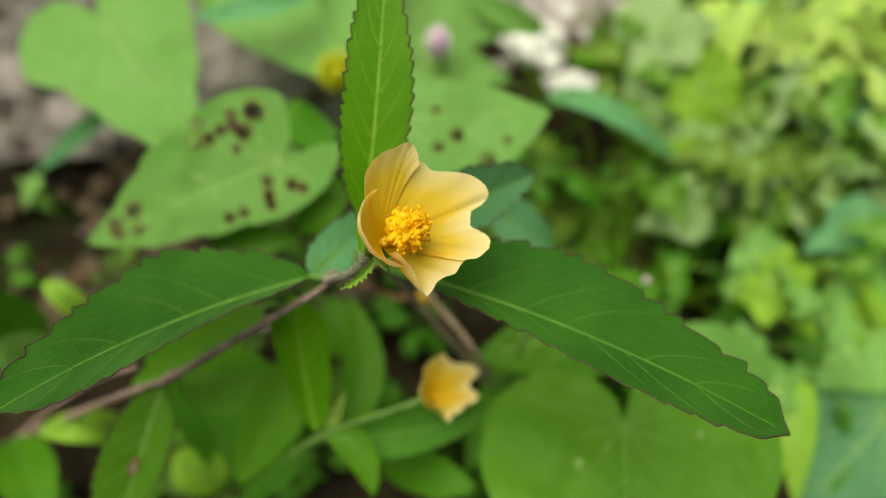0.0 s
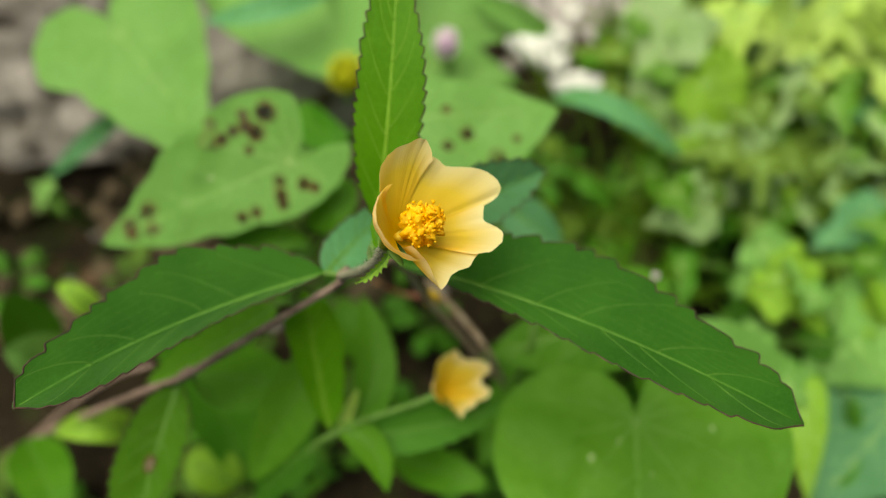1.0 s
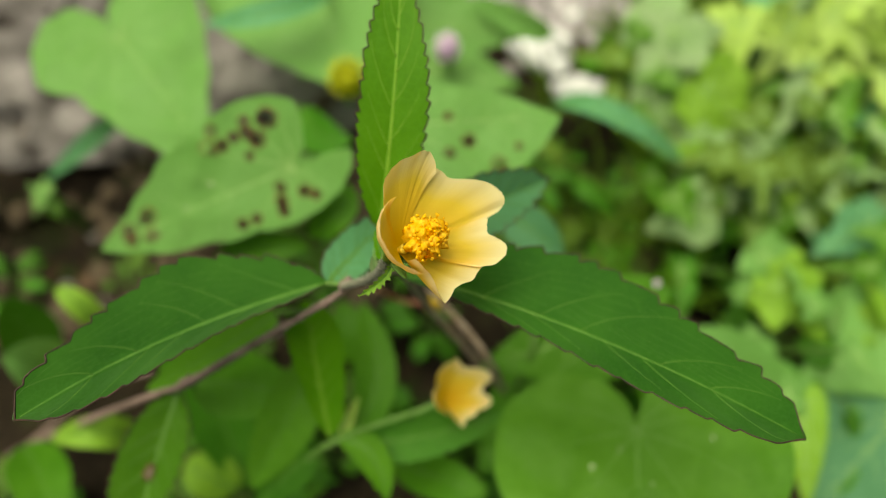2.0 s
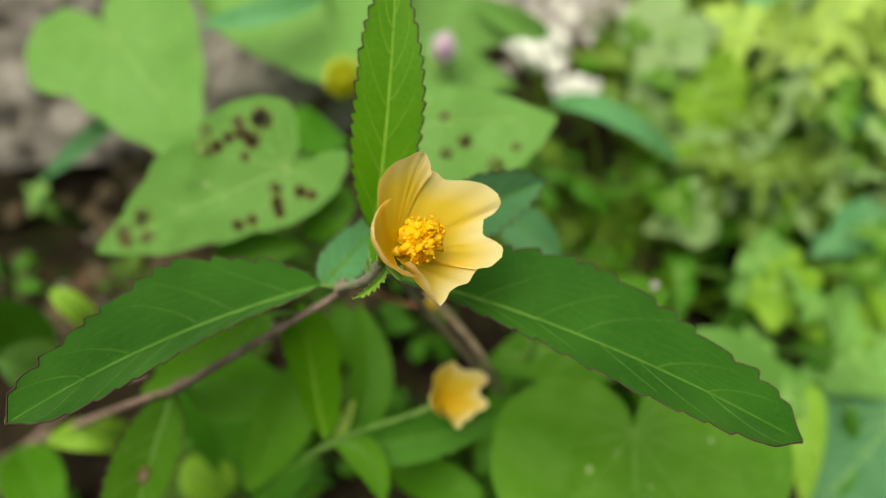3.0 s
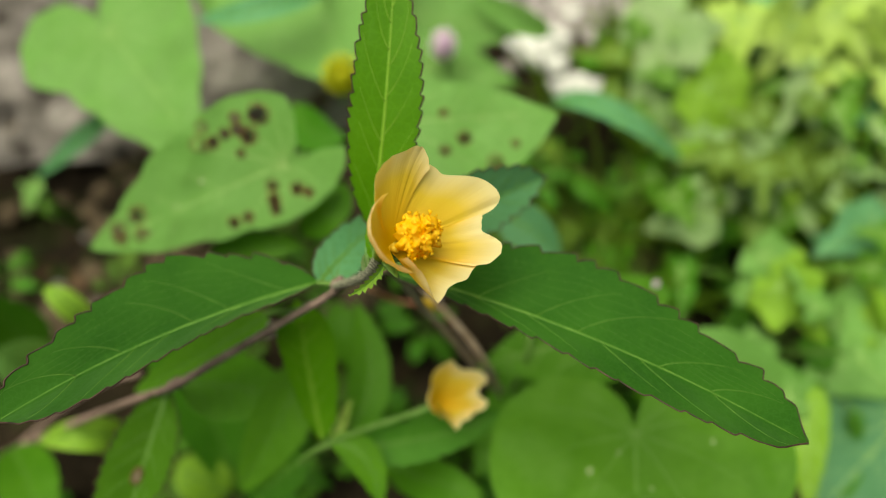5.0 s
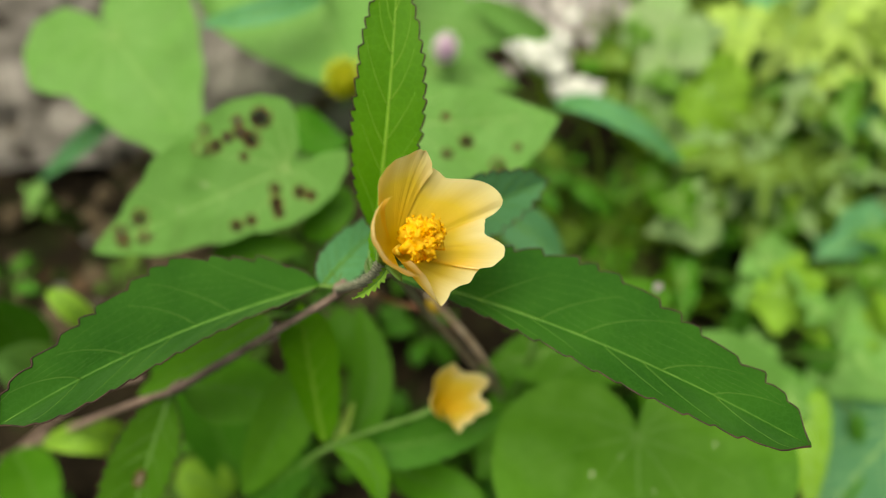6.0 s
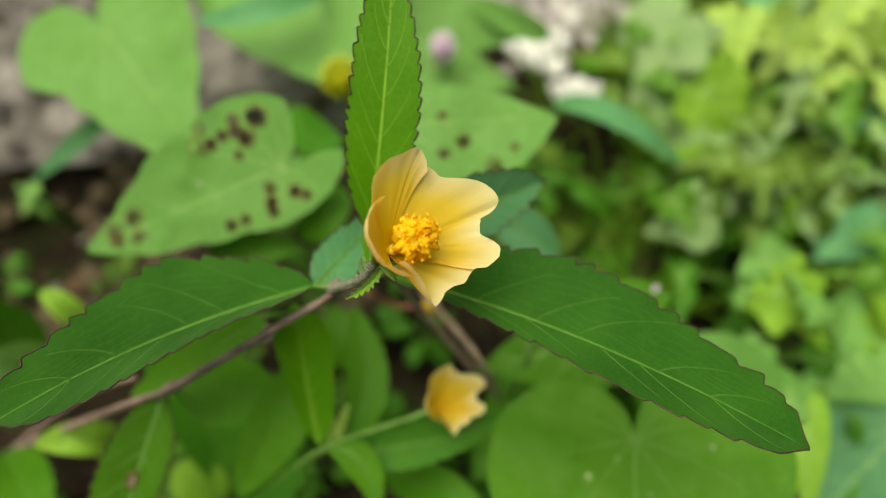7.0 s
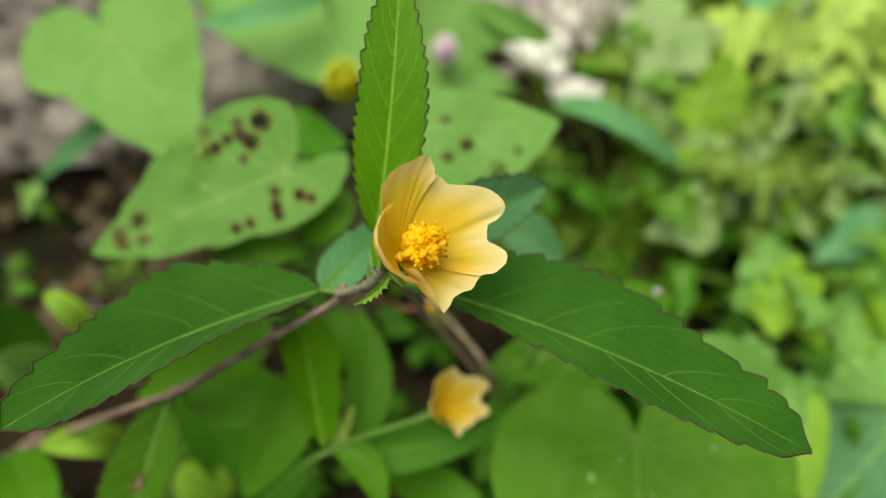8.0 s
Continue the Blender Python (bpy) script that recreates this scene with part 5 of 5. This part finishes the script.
CLUMPS = random.Random(11)
WORDS = {"lime_leaf": "low clump of small yellow-green leaves", "pale_leaf": "low clump of small grey-green leaves", "yellow_green_leaf": "low clump of small yellow-green leaves", "moss": "tiny dark mossy clump on damp soil"}
MADE = {}


def clump(x, y, mat, leaves, spread, rise, grain, turn):
    """Plants a clump: four of each sort are grown, the others are copies of these."""
    key = (mat.name, grain)
    grown = MADE.setdefault(key, [])
    if len(grown) < 4:
        grown.append(seedling_clump((x, y), leaves, spread, rise, mat, WORDS.get(mat.name, "low clump of small dark green leaves"), len(MADE) * 10 + len(grown), grain))
    else:
        copy_thing(CLUMPS.choice(grown), pose(x, y, ground_height(x, y) - CLUMPS.uniform(0, 0.004), 0, 0, turn))


# Clumps low in the gaps take darker greens, with shade put into the colour.
for k in range(170):
    x, y, turn = CLUMPS.uniform(0.02, 0.25), CLUMPS.uniform(-0.03, 0.25), CLUMPS.uniform(0, 360)
    if k > 150:
        x, y = 0.11 + 0.5 * (x - 0.02), 0.14 + 0.5 * (y + 0.03)
    elif k > 128:
        x, y = 0.085 + 0.4 * (x - 0.02), 0.07 + 0.25 * (y + 0.03)
    if 0.015 < x < 0.08 and y > 0.10 or math.hypot(x - 0.107, y - 0.053) < 0.018 or math.hypot(x - 0.060, y - 0.092) < 0.034 or math.hypot(x - 0.090, y - 0.045) < 0.024:
        continue
    if x > 0.09 and y > 0.125:
        mat, grain, rise = CLUMPS.choice((LIME, LIME_DEEP, PALE, OLIVE)), 0.015, 0.03
    elif x > 0.07:
        mat, grain, rise = CLUMPS.choice((PALE, OLIVE, HEART_DEEP, DEEP, LIME_DEEP)), 0.015, 0.024
    else:
        mat, grain, rise = CLUMPS.choice((DEEP, OLIVE, HEART_DEEP, MOSS)), 0.015, 0.02
    clump(x, y, mat, 11, 0.026, rise * CLUMPS.uniform(0.4, 1.0), grain, turn)
for k in range(16):
    t, r, turn = CLUMPS.uniform(0, 6.28), 0.034 * math.sqrt(CLUMPS.random()), CLUMPS.uniform(0, 360)
    clump(0.058 + r * math.cos(t), 0.086 + r * math.sin(t), CLUMPS.choice((DEEP, MOSS, OLIVE)), 8, 0.016, CLUMPS.uniform(0.006, 0.02), 0.011, turn)
for k in range(60):
    x, y, turn = CLUMPS.uniform(-0.19, 0.06), CLUMPS.uniform(-0.10, 0.07), CLUMPS.uniform(0, 360)
    if x < -0.07 and y > 0.01 and k % 6:
        continue
    clump(x, y, CLUMPS.choice((DEEP, MOSS, HEART_DEEP)), 8, 0.016, CLUMPS.uniform(0.004, 0.02), 0.011, turn)


def grass_tuft(x, y, blades, high, seed):
    """Thin upright blades that bend over at the tip."""
    rnd = random.Random(seed)
    ob = thing("grass_tuft", (x, y, ground_height(x, y)), "tuft of thin yellow-green grass blades", "grass", "grass tufts")
    root = ob.location.copy()
    for k in range(blades):
        t, h = rnd.uniform(0, 6.28), high * rnd.uniform(0.6, 1.1)
        d = Vector((math.cos(t), math.sin(t), 0))
        base = root + d * rnd.uniform(0, 0.004) - Vector((0, 0, 0.002))
        mid = base + d * h * 0.16 + Vector((0, 0, h * 0.6))
        tip = base + d * h * rnd.uniform(0.4, 0.8) + Vector((0, 0, h * rnd.uniform(0.8, 1.0)))
        wide = rnd.uniform(0.0007, 0.0013)
        part("blade", sheet(Blade(base, mid, tip, (-d.y, d.x, 0.2), wide, wide, 20, 0.35, 0, 0.0, 0.0, 0.0, 3, rnd.random(), 0.8), 12, 2), OLIVE if k % 3 else LIME_DEEP, ob)


for k in range(50):
    x, y = CLUMPS.uniform(0.03, 0.22), CLUMPS.uniform(0.03, 0.22)
    grass_tuft(x, y, 7, CLUMPS.uniform(0.025, 0.05), 400 + k)


def twig(a, b, r, material, label, name="twig"):
    bm = bmesh.new()
    p, q = Vector((*a, ground_height(*a) + r)), Vector((*b, ground_height(*b) + r))
    side = Vector((q.y - p.y, p.x - q.x, 0)) * 0.08
    line = spline([p, p.lerp(q, 0.35) + side, p.lerp(q, 0.7) - side * 0.6, q], 6)
    o = line[0].copy()
    for v in line:
        v -= o
    sweep(bm, line, lambda s: r * (1 - 0.4 * s), 7)
    data = bpy.data.meshes.new(name)
    bm.to_mesh(data)
    bm.free()
    data.materials.append(material)
    ob = new(name, data)
    ob.location = o
    return tagged(ob, label, "twig", "twigs on the soil")


def dead_leaf(x, y, size, turn, seed):
    ob = thing("dead_leaf", (x, y, ground_height(x, y)), "curled brown dead leaf lying on the soil", "dead leaf", "dead leaves")
    d = Vector((math.cos(turn), math.sin(turn), 0))
    o = ob.location + Vector((0, 0, 0.0015))
    surface = Blade(o, o + d * size * 0.5 + Vector((0, 0, size * 0.12)), o + d * size, (0.1, -0.2, 1), size * 0.3, size * 0.27, 22, 0.45, 7, 0.001, 0.006, 0.3, 6, seed)
    part("blade", sheet(surface, 42, 5), LITTER, ob)
    return ob


for k in range(20):
    x, y = CLUMPS.uniform(-0.22, 0.02 - 0.1 * (k % 2)), CLUMPS.uniform(-0.05 + 0.07 * (k % 2), 0.13)
    dead_leaf(x, y, CLUMPS.uniform(0.008, 0.017), CLUMPS.uniform(0, 6.28), k * 0.7)
for k in range(40):
    x, y, t = CLUMPS.uniform(-0.24, 0.06), CLUMPS.uniform(-0.05, 0.22), CLUMPS.uniform(0, 6.28)
    reach = CLUMPS.uniform(0.012, 0.03)
    twig((x, y), (x + reach * math.cos(t), y + reach * math.sin(t)), CLUMPS.uniform(0.0004, 0.0009), LITTER, "thin dry twig lying on the soil")
for k in range(120):
    x, y, q = CLUMPS.uniform(-0.24, -0.03), CLUMPS.uniform(0.02, 0.13), CLUMPS.uniform(0.003, 0.009)
    stone((x, y), (q, q * CLUMPS.uniform(0.6, 1), q * 0.7), CLOD, "crumbly brown clod of damp soil", 200 + k)
for k in range(70):
    x, y, q = CLUMPS.uniform(-0.26, 0.05 - 0.05 * (k % 2)), CLUMPS.uniform(0.11 - 0.08 * (k % 2), 0.25), CLUMPS.uniform(0.002, 0.006)
    stone((x, y), (q, q * CLUMPS.uniform(0.6, 1), q * 0.6), GREY, "small grey pebble on the soil", k)


def nod(part_of, base, axis, rows):
    """Keys a leaf that lifts and sinks on its stalk: rows of seconds and degrees about the axis through base."""
    foot = Vector(base) - herb.location
    walk(part_of, [(t, Matrix.Translation(foot) @ Matrix.Rotation(radians(a), 4, Vector(axis)) @ Matrix.Translation(-foot)) for t, a in rows])


def motions():
    """The two long leaves of the herb stir a little in the air; all else stands still."""
    nod(leaf_east, (-0.0106, 0.0077, 0.1025), (-0.381, -0.862, -0.334), ((0.0, -0.24), (0.5, 0.40), (1.0, 0.44), (1.5, 0.35), (3.0, -0.54), (3.5, -0.44), (4.0, -0.29), (4.5, -0.21), (6.0, -0.12), (6.5, 0.10), (7.0, 0.00), (7.5, 0.13), (8.0, 0.04)))
    nod(leaf_west, (-0.0269, 0.0056, 0.1026), (-0.393, 0.827, 0.402), ((0.0, -0.08), (0.5, 0.18), (1.0, 0.06), (1.5, -0.08), (3.0, -0.92), (3.5, -0.91), (4.0, -0.79), (4.5, -0.29), (6.0, -0.54), (6.5, -0.27), (7.0, 0.00), (7.5, -0.41), (8.0, -0.86)))


motions()
